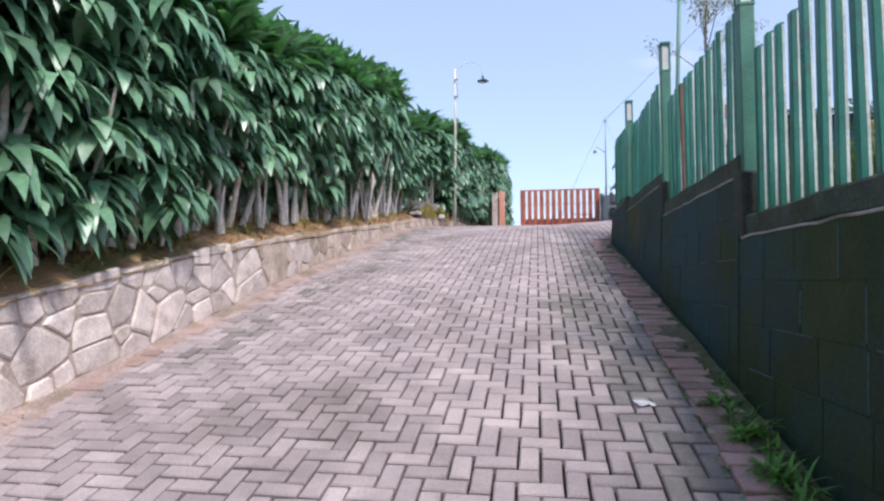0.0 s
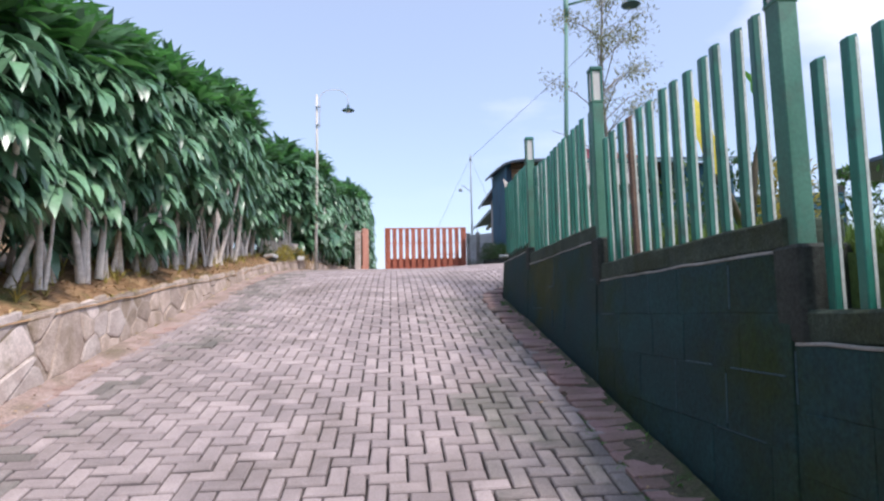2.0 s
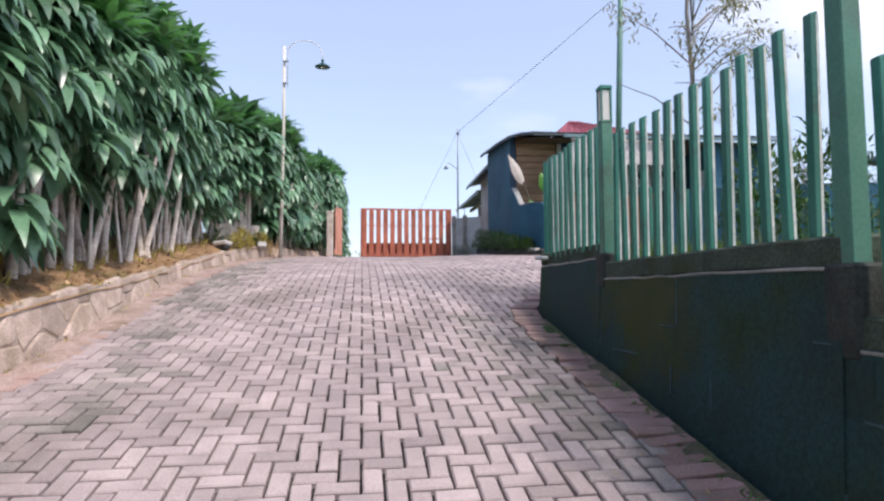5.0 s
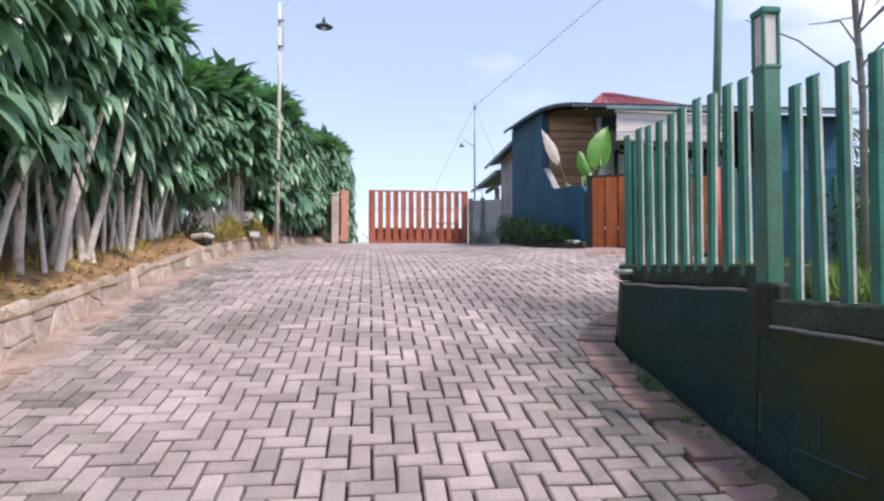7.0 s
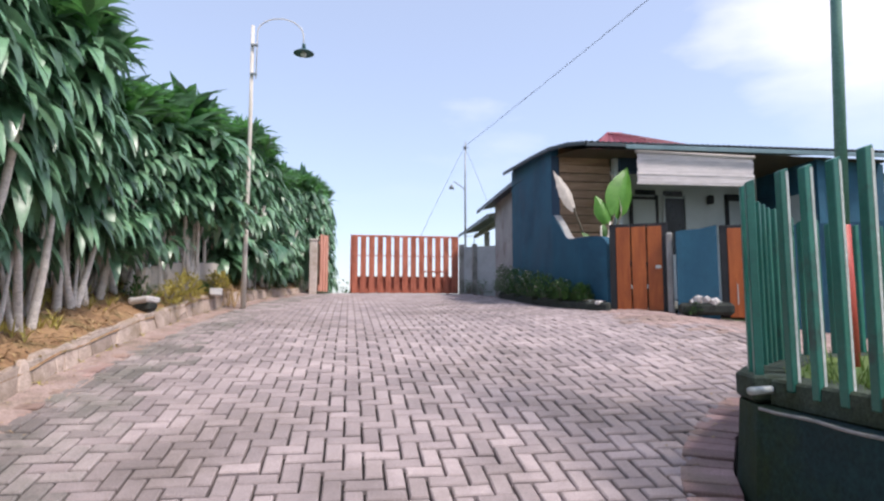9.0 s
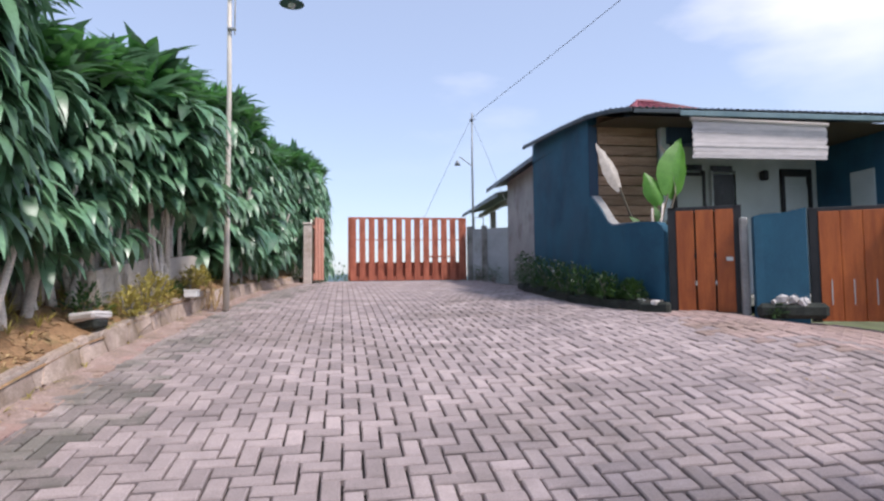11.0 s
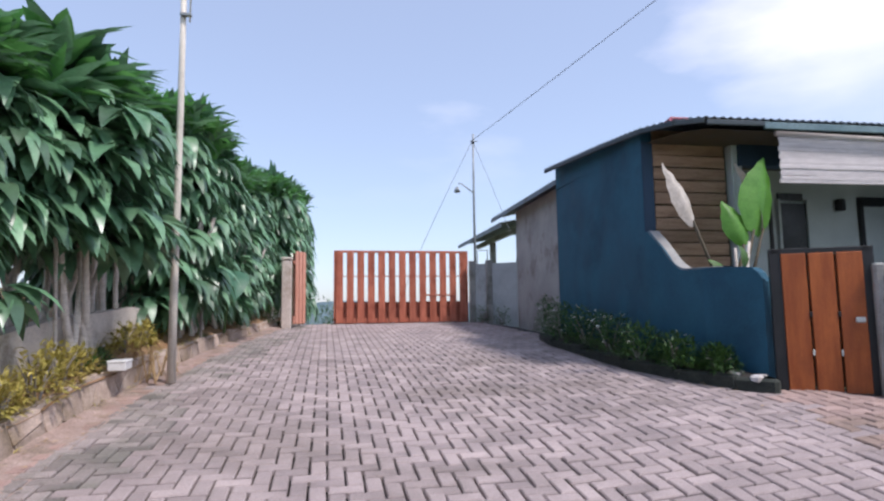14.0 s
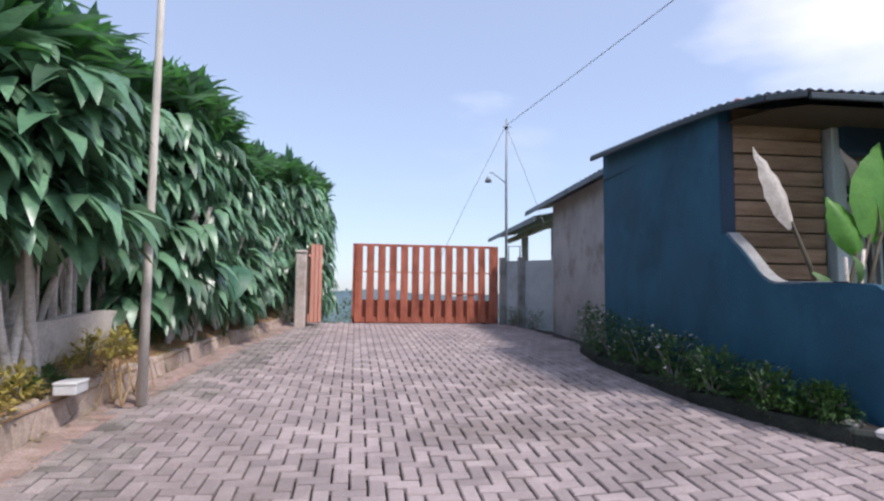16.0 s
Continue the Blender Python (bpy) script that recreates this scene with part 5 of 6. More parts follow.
def build_litter():
    rnd = random.Random(31)
    h = Heap()
    for _ in range(4200):
        y = rnd.uniform(0.5, 19)
        d = 0.08 + 0.75 * rnd.random()
        x = left_edge(y) - d
        p = Vector((x, y, bank_z(x, y) + 0.006))
        a = rnd.uniform(0, 6.28)
        v, f = leaf_points(p, (math.cos(a), math.sin(a), rnd.uniform(0.0, 0.7)), rnd.uniform(0.05, 0.16), rnd.uniform(0.012, 0.03), rnd.uniform(0.4, 2.0), 0.3, 3)
        h.add(v, f)
    tagged(h.done("leaf_litter", M_DRY), "dry brown fallen leaves and stalks on the soil bank", "leaf litter", kind="stuff")
    h = Heap()
    for _ in range(430):
        y = rnd.uniform(0.5, 19)
        x = left_edge(y) - rnd.uniform(0.22, 0.85)
        for i in range(rnd.randint(5, 9)):
            a = rnd.uniform(0, 6.28)
            v, f = leaf_points((x, y, bank_z(x, y) - 0.01), (0.5 * math.cos(a), 0.5 * math.sin(a), 1), rnd.uniform(0.08, 0.24), rnd.uniform(0.008, 0.018), rnd.uniform(0.6, 2.2), 0.2, 3)
            h.add(v, f)
    for _ in range(230):
        # small tufts and straw rooted on the kerb itself
        y = rnd.uniform(3.0, 22.5)
        x = left_edge(y) - rnd.uniform(-0.02, 0.22)
        z = road_z(left_edge(y), y) + (kerb_height(y) - 0.02 if x < left_edge(y) - 0.03 else 0.01)
        for i in range(rnd.randint(4, 8)):
            a = rnd.uniform(0, 6.28)
            h.add(*leaf_points((x, y, z), (0.8 * math.cos(a) + 0.3, 0.8 * math.sin(a), 0.8), rnd.uniform(0.04, 0.13), rnd.uniform(0.006, 0.012), rnd.uniform(0.8, 2.4), 0.2, 3))
    tagged(h.done("dry_grass", M_YELLOW), "yellowed weeds and grass tufts along the bank", "weeds", kind="stuff")
    h = Heap()
    for _ in range(130):
        # small weeds in the joint at the foot of the retaining wall
        y = 2.0 + 7.6 * rnd.random() ** 1.5
        x = 1.06 - rnd.random() * 0.07
        for i in range(rnd.randint(4, 8)):
            a = rnd.uniform(0, 6.28)
            v, f = leaf_points((x, y, road_z(x, y) - 0.01), (0.7 * math.cos(a) - 0.3, 0.7 * math.sin(a), 0.8), rnd.uniform(0.04, 0.16 if y < 4 else 0.09), rnd.uniform(0.008, 0.016), rnd.uniform(0.8, 2.4), 0.2, 3)
            h.add(v, f)
    for _ in range(90):
        # a thin green line in the seam between pavers and bricks
        y = 0.8 + 4.5 * rnd.random() ** 1.3
        x = 0.80 + rnd.gauss(0, 0.022)
        for i in range(rnd.randint(3, 6)):
            a = rnd.uniform(0, 6.28)
            v, f = leaf_points((x, y, road_z(x, y) - 0.01), (0.8 * math.cos(a), 0.8 * math.sin(a), 0.6), rnd.uniform(0.025, 0.07), rnd.uniform(0.008, 0.016), rnd.uniform(0.8, 2.4), 0.2, 3)
            h.add(v, f)
    for _ in range(46):
        # taller tufts at the low end
        y = rnd.uniform(1.5, 3.5)
        x = 1.05 - rnd.random() * 0.13
        for i in range(rnd.randint(6, 11)):
            a = rnd.uniform(0, 6.28)
            v, f = leaf_points((x, y, road_z(x, y)), (0.8 * math.cos(a) - 0.3, 0.8 * math.sin(a), 0.9), rnd.uniform(0.08, 0.2), rnd.uniform(0.012, 0.024), rnd.uniform(0.8, 2.4), 0.2, 3)
            h.add(v, f)
    tagged(h.done("weeds", M_WEED), "small green weeds at the foot of the wall", "weeds", kind="stuff")


build_litter()


# ---- shrubs ----
def flower_mesh():
    h = Heap()
    for i in range(5):
        a = 2 * math.pi * i / 5
        h.add(*leaf_points((0, 0, 0), (math.cos(a), math.sin(a), 0.5), 0.036, 0.028, 1.0, 0.1, 2))
    me = bpy.data.meshes.new("flower")
    me.from_pydata([tuple(v) for v in h.verts], [], h.faces)
    me.materials.append(M_FLOWER)
    return me


FLOWER = flower_mesh()


def shrub(name, at, size, count, leaf, material, label, category, seed, flowers=0, flower_material=None, stems=True):
    rnd = random.Random(seed)
    t = thing(name, pose(*at), label, category)
    h = Heap()
    for k in range(5):
        a = rnd.uniform(0, 6.28)
        tip = Vector((size[0] * 0.35 * math.cos(a), size[1] * 0.35 * math.sin(a), size[2] * rnd.uniform(0.5, 0.9)))
        part("stem", tube([(0.02 * math.cos(a), 0.02 * math.sin(a), -0.03), tip * 0.5 + Vector((0, 0, 0.03)), tip], [0.010, 0.007, 0.004], 5), M_TWIG, t)
    tips = []
    for _ in range(count):
        while True:
            q = Vector((rnd.uniform(-1, 1), rnd.uniform(-1, 1), rnd.uniform(0, 1)))
            if 0.25 < q.length < 1 + 0.25 * noise.noise((q.x * 3 + seed, q.y * 3, q.z * 3)):
                break
        c = Vector((q.x * size[0] / 2, q.y * size[1] / 2, q.z * size[2]))
        d = Vector((q.x, q.y, q.z * 0.6 + 0.25)) + Vector((rnd.uniform(-0.6, 0.6), rnd.uniform(-0.6, 0.6), rnd.uniform(-0.4, 0.5)))
        v, f = leaf_points(c, d, leaf * rnd.uniform(0.6, 1.3), leaf * rnd.uniform(0.25, 0.5), rnd.uniform(0.4, 1.8), 0.3, 3)
        h.add(v, f)
        if q.length > 0.8 and q.z > 0.25:
            tips.append(c)
    h.done("foliage", material, t)
    if flowers:
        for c in rnd.sample(tips, min(flowers, len(tips))):
            ob = link_mesh("flower", FLOWER, None, t)
            ob.matrix_basis = pose(*(c * 1.05), rnd.uniform(-40, 40), rnd.uniform(-40, 40), rnd.uniform(0, 360)) @ Matrix.Scale(rnd.uniform(0.4, 0.75), 4)
    return t


for i, (x, y, sx, sy, sz) in enumerate(((2.46, 18.85, 0.6, 0.9, 0.56), (2.32, 18.1, 0.55, 1.0, 0.48), (2.32, 17.4, 0.52, 1.0, 0.46), (2.32, 16.75, 0.5, 0.9, 0.42), (2.36, 16.2, 0.45, 0.8, 0.36), (2.46, 15.7, 0.36, 0.7, 0.30), (2.62, 15.3, 0.26, 0.5, 0.24))):
    shrub("flowering_bush", (x, y, road_z(x, y) + 0.10), (sx, sy, sz), 900, 0.06, M_SHRUB, "low dark green bush with small white flowers by the blue wall", "bush", 300 + i, 30 if i < 4 else 6, M_FLOWER)
for i, (x, y, sx, sy, sz) in enumerate(((2.45, 15.75, 0.22, 0.5, 0.14), (2.62, 23.5, 0.35, 0.5, 0.35), (2.8, 22.6, 0.35, 0.6, 0.38), (3.72, 14.22, 0.3, 0.2, 0.12))):
    shrub("low_bush", (x, y, road_z(x, y) + 0.04), (sx, sy, sz), 260, 0.055, M_SHRUB, "low dark green bush at the foot of a wall", "bush", 320 + i)
for i, (x, y, sx, sy, sz) in enumerate(((-2.82, 14.70, 0.22, 0.5, 0.28), (-2.79, 15.10, 0.28, 0.5, 0.40), (-2.80, 15.50, 0.28, 0.5, 0.34), (-2.84, 15.95, 0.22, 0.4, 0.22), (-2.84, 17.1, 0.2, 0.7, 0.30), (-2.82, 17.7, 0.2, 0.5, 0.26))):
    shrub("yellow_shrub", (x, y, bank_z(x, y) - 0.02), (sx, sy, sz), 240, 0.085, M_YELLOW, "straggling yellow-green shrub behind the kerb", "shrub", 340 + i)
for i, (x, y, sx, sy, sz) in enumerate(((-3.0, 14.2, 0.4, 0.6, 0.3), (-2.82, 16.25, 0.26, 0.6, 0.16), (-2.85, 18.4, 0.3, 0.8, 0.2), (-2.3, 21.6, 0.3, 0.8, 0.3), (-1.95, 23.2, 0.3, 0.5, 0.5))):
    shrub("green_shrub", (x, y, bank_z(x, y) - 0.02), (sx, sy, sz), 240, 0.08, M_SHRUB, "small green weeds and shrubs behind the kerb", "shrub", 360 + i)
# lawn planting seen between the pickets
for i, (x, y, sx, sy, sz, m) in enumerate(((4.3, 10.6, 1.2, 1.0, 1.5, M_SHRUB), (5.6, 11.0, 1.4, 1.0, 1.9, M_SHRUB), (4.6, 8.6, 0.8, 0.8, 1.2, M_YELLOW), (7.4, 10.8, 1.8, 1.4, 1.5, M_SHRUB), (6.0, 6.5, 1.2, 1.2, 0.9, M_SHRUB), (9.5, 9.5, 2.2, 2.0, 1.6, M_SHRUB), (8.2, 6.0, 1.8, 1.5, 1.2, M_SHRUB))):
    shrub("garden_shrub", (x, y, lawn_z(x, y) - 0.02), (sx, sy, sz), 700, 0.16, m, "leafy garden shrub on the lawn behind the fence", "shrub", 380 + i)


def blade(length, width, bend, material, name, parent, m, label="", split=0, folds=9):
    """One broad paddle leaf standing from its stalk, with a midrib and ragged rim."""
    rnd = random.Random(len(name) + int(length * 100))
    v, f = [], []
    cols = 7
    for i in range(folds + 1):
        u = i / folds
        w = width * 0.5 * math.sin(math.pi * min(max(0.06 + 0.94 * u, 0), 1) ** 0.8) if u < 1 else 0.004
        z, y = length * u * math.cos(bend * u), length * u * math.sin(bend * u)
        for j in range(cols):
            s = -1 + 2 * j / (cols - 1)
            rag = 1 + (rnd.uniform(-0.06, 0.04) if abs(s) == 1 else 0)
            v.append(Vector((s * w * rag, y + 0.35 * w * abs(s) + 0.008 * math.sin(u * 30), z)))
    for i in range(folds):
        for j in range(cols - 1):
            a = i * cols + j
            f.append((a, a + 1, a + cols + 1, a + cols))
    ob = raw(name, v, f, material, parent, label, smooth=True)
    ob.matrix_basis = m
    return ob


def build_paddle_plant():
    base = Vector((3.02, 15.52, 3.55))
    t = thing("paddle_leaf_plant", pose(*base), "tall paddle-leaved plant with one withered pale leaf behind the garden wall", "potted plant")
    pot = bmesh.new()
    bmesh.ops.create_cone(pot, cap_ends=True, segments=18, radius1=0.15, radius2=0.2, depth=0.5, matrix=Matrix.Translation((0, 0, -0.2)))
    part("pot", pot, M_CONC, t)

    def stalk(points, r, label=""):
        part("stalk", tube(points, r, 7), M_STALK if not label else M_BARK, t, label, smooth=True)

    stalk([(-0.02, 0.02, 0), (-0.2, 0.0, 0.45), (-0.40, 0.02, 0.98)], [0.026, 0.02, 0.014])
    stalk([(0.02, 0, 0), (0.12, 0.0, 0.5), (0.24, 0, 0.90)], [0.022, 0.018, 0.012])
    stalk([(0.05, 0.03, 0), (0.22, 0.02, 0.5), (0.36, 0.02, 0.92)], [0.022, 0.018, 0.012])
    stalk([(-0.04, 0.02, 0), (0.04, 0.03, 0.4), (0.12, 0.0, 0.76)], [0.022, 0.018, 0.012])
    stalk([(0.0, 0.03, 0), (0.02, 0.0, 0.45), (0.02, 0, 0.72)], [0.022, 0.018, 0.012], "pale sheathed stalk")
    stalk([(0.07, -0.02, 0), (0.10, -0.02, 0.4), (0.16, -0.02, 0.78)], [0.022, 0.018, 0.012], "pale sheathed stalk")
    blade(0.68, 0.23, 0.2, M_PALELEAF, "leaf_withered", t, pose(-0.39, 0.02, 0.93, 4, -27, 18), "withered pale leaf")
    blade(0.92, 0.50, 0.25, M_BROADLEAF, "leaf", t, pose(0.24, 0.0, 0.86, 6, 25, 14), "broad fresh green leaf")
    blade(0.84, 0.22, 0.3, M_PALELEAF, "leaf_edge", t, pose(0.36, 0.02, 0.90, 8, 22, 72), "browned pale side of a leaf")
    blade(0.50, 0.25, 0.4, M_BROADLEAF, "leaf_small", t, pose(0.12, 0.0, 0.74, 8, -16, -6), "small fresh green leaf")
    for k, (x, y, z) in enumerate(((-0.18, -0.1, 0.5), (0.0, -0.14, 0.62))):
        blade(0.25, 0.12, 0.9, M_SHRUB, "leaf_low", t, pose(x, y, z - 0.1, 30, -30 + 40 * k, 20))


build_paddle_plant()


def build_taro():
    t = thing("taro_plant", pose(-2.32, 19.9, bank_z(-2.5, 19.9)), "big heart-shaped taro leaf under the hedge", "plant")
    part("stalk", tube([(0, 0, 0), (0.05, 0, 0.5), (0.16, -0.05, 0.85)], [0.02, 0.016, 0.012], 7), M_SHRUB, t, smooth=True)
    blade(0.62, 0.5, -0.5, M_TARO, "leaf", t, pose(0.02, 0.12, 0.95, 118, 12, 40), "broad grey-green leaf")
    s = thing("wooden_stake", pose(-2.5, 19.15, bank_z(-2.6, 19.1)), "thin weathered wooden stake under the hedge", "stake")
    part("stake", tube([(0, 0, -0.1), (0.0, 0.02, 1.35)], 0.022, 6), M_TWIG, s)


build_taro()


def build_young_tree():
    rnd = random.Random(17)
    t = thing("thin_tree", pose(2.45, 8.95, 2.55), "thin young tree with sparse feathery yellow-green foliage", "tree")
    trunk = [(0, 0, -0.05), (0.03, 0.02, 1.2), (-0.02, 0.05, 2.4), (0.05, 0.02, 3.6), (0.0, 0, 4.9)]
    part("trunk", tube(trunk, [0.026, 0.022, 0.018, 0.012, 0.006], 8), M_TWIG, t, smooth=True)
    h = Heap()
    for i in range(46):
        z = rnd.uniform(1.2, 4.8)
        a = rnd.uniform(0, 6.28)
        l = rnd.uniform(0.35, 0.95) * (1.15 - z / 7)
        p0 = Vector((0, 0, z))
        p1 = p0 + Vector((math.cos(a), math.sin(a), 0.9)) * l * 0.5
        p2 = p1 + Vector((math.cos(a + 0.3), math.sin(a + 0.3), 0.35)) * l * 0.5
        part("branch", tube([p0, p1, p2], [0.009, 0.006, 0.003], 5), M_TWIG, t)
        if rnd.random() < 0.7:
            for k in range(110):
                c = p1.lerp(p2, rnd.uniform(0.2, 1.2)) + Vector((rnd.gauss(0, 0.08), rnd.gauss(0, 0.08), rnd.gauss(0, 0.06)))
                v, f = leaf_points(c, (rnd.uniform(-1, 1), rnd.uniform(-1, 1), rnd.uniform(-0.7, 0.7)), rnd.uniform(0.05, 0.10), rnd.uniform(0.016, 0.030), 1.0, 0.1, 2)
                h.add(v, f)
    h.done("foliage", M_PINE, t)


build_young_tree()


def build_lawn_plants():
    t = thing("banana_plant", pose(2.0, 5.25, lawn_z(2.0, 5.25)), "young banana-like plant with yellow and green leaves behind the fence", "plant")
    part("stalk", tube([(0, 0, -0.03), (-0.16, -0.06, 0.3), (-0.34, -0.15, 0.46)], [0.03, 0.022, 0.015], 7), M_STALK, t, smooth=True)
    part("stalk", tube([(0, 0, -0.03), (0.10, 0.05, 0.5), (0.22, 0.05, 0.95)], [0.03, 0.022, 0.015], 7), M_STALK, t, smooth=True)
    blade(0.62, 0.27, 0.3, M_BANANA, "leaf", t, pose(-0.27, -0.16, 0.42, 4, -6, 35), "bright yellow leaf")
    blade(0.50, 0.26, 0.4, M_BROADLEAF, "leaf_green", t, pose(0.22, 0.05, 0.80, 8, 8, 60))
    # dark open shed and tree belt far behind the lawn
    s = thing("garden_shed", pose(13.5, 15.0, 2.4), "dark open shed roof on posts beyond the lawn", "shed")
    part("roof", cuboid((4.6, 3.0, 0.12), (0, 0, 2.75), 0.02, Matrix.Rotation(radians(5), 4, "Y")), M_SHEET, s)
    for x in (-2.0, 0, 2.0):
        for y in (-1.2, 1.2):
            part("post", cuboid((0.12, 0.12, 2.8), (x, y, 1.3), 0.01), M_TWIG, s)
    part("back_wall", cuboid((4.2, 0.1, 1.5), (0, 1.3, 0.7)), M_TEAL, s)


build_lawn_plants()


def clump_tree(at, height, spread, seed):
    rnd = random.Random(seed)
    t = thing("garden_tree", pose(*at), "leafy green tree in the distance behind the lawn", "tree")
    part("trunk", tube([(0, 0, -0.3), (0.1, 0, height * 0.35), (0.0, 0.1, height * 0.7)], [0.16, 0.11, 0.05], 8), M_TWIG, t, smooth=True)
    h = Heap()
    for k in range(26):
        a, z = rnd.uniform(0, 6.28), rnd.uniform(0.35, 1.0)
        r = spread * math.sqrt(max(0.05, 1 - abs(z - 0.6) * 1.6)) * rnd.uniform(0.3, 1)
        c = Vector((r * math.cos(a), r * math.sin(a), height * z))
        part("limb", tube([(0, 0, height * z * 0.6), c], [0.03, 0.01], 5), M_TWIG, t)
        for i in range(38):
            p = c + Vector((rnd.gauss(0, 0.3), rnd.gauss(0, 0.3), rnd.gauss(0, 0.22)))
            v, f = leaf_points(p, (rnd.uniform(-1, 1), rnd.uniform(-1, 1), rnd.uniform(-0.6, 0.4)), rnd.uniform(0.15, 0.3), rnd.uniform(0.07, 0.13), 1.0, 0.2, 2)
            h.add(v, f)
    h.done("crown", M_SHRUB, t)


for i, (x, y, z, hh, sp) in enumerate(((17, 13, 1.2, 4.2, 2.0), (20, 18, 1.0, 5.0, 2.4), (13, 9, 2.2, 3.0, 1.6), (16, 6, 1.4, 3.4, 1.8), (10.8, 17.5, 2.6, 3.4, 1.5), (24, 11, 0.8, 5.0, 2.6), (-0.2, 36, 0.4, 3.6, 1.5), (-1.6, 40, -0.2, 4.2, 1.8), (2.5, 44, -1.0, 4.4, 2.0), (6.5, 42, -0.6, 4.0, 1.9))):
    clump_tree((x, y, z), hh, sp, 500 + i)


# ---- small things along the kerb ----
def build_kerb_things():
    b = thing("white_box", pose(-2.60, 16.22, bank_z(-2.70, 16.22) + 0.0, 0, 0, 6), "small white plastic box lying on the kerb", "box")
    part("body", cuboid((0.15, 0.27, 0.07), (0, 0, 0.035), 0.008), M_PLASTIC, b)
    part("lid", cuboid((0.158, 0.278, 0.022), (0, 0, 0.079), 0.006), M_PLASTIC, b)
    s = thing("stone_slab", pose(-2.86, 13.95, bank_z(-2.9, 13.95) - 0.02, 0, 0, -8), "pale broken slab of limestone on the kerb", "stone slab")
    rnd = random.Random(9)
    for name, size, at, m, label in (("stone", (0.18, 0.20, 0.08), (0.01, 0.0, 0.04), M_PIER, "dark stone underneath"), ("slab", (0.21, 0.26, 0.07), (0, 0, 0.110), M_LIMESTONE, "")):
        bm = cuboid(size, at, 0.02)
        bmesh.ops.subdivide_edges(bm, edges=list(bm.edges), cuts=2)
        for v in bm.verts:
            v.co += noise.noise_vector(v.co * 6) * 0.022
        part(name, bm, m, s, label)
    w = thing("low_wall", pose(-3.05, 17, 3.3), "low rough grey retaining wall under the hedge", "low wall")
    bm = strip_wall([(-3.04, 14.55, 3.50), (-3.02, 15.9, 3.68), (-2.98, 16.8, 3.73), (-2.94, 17.6, 3.79), (-2.88, 18.45, 3.79)], 0.12, 2.9)
    bmesh.ops.transform(bm, matrix=w.matrix_world.inverted(), verts=bm.verts)
    bmesh.ops.subdivide_edges(bm, edges=list(bm.edges), cuts=2)
    for v in bm.verts:
        v.co += noise.noise_vector(v.co * 4) * 0.018
    part("wall", bm, M_LOWWALL, w)
    p = thing("scrap_paper", pose(0.56, 3.43, road_z(0.56, 3.43) + 0.006, 11, 4, 20), "crumpled pale scrap of paper on the pavers", "litter")
    v, f = [], []
    for i in range(5):
        for j in range(4):
            v.append((i * 0.026 - 0.05, j * 0.026 - 0.04, 0.012 * noise.noise((i * 0.7, j * 0.7, 4)) + 0.008))
    for i in range(4):
        for j in range(3):
            f.append((i * 4 + j, i * 4 + j + 1, i * 4 + j + 5, i * 4 + j + 4))
    raw("paper", v, f, M_PLASTIC, p)
    for i, (x, y) in enumerate(((-2.5, 17.2), (-2.54, 16.85), (-2.44, 16.75))):
        r = thing("dry_stalks", pose(x, y, road_z(x, y) + 0.02), "bent dry stalks by the lamp post", "dry stalks")
        bm = bmesh.new()
        for k in range(5):
            a = rnd.uniform(0, 6.28)
            q = Vector((0.16 * math.cos(a), 0.26 * math.sin(a), 0))
            tube([(0, 0, 0), q * 0.5 + Vector((0, 0, rnd.uniform(0.2, 0.42))), q + Vector((0, 0, 0.03))], [0.008, 0.006, 0.004], 5, bm)
        part("stalks", bm, M_DRY, r)


build_kerb_things()


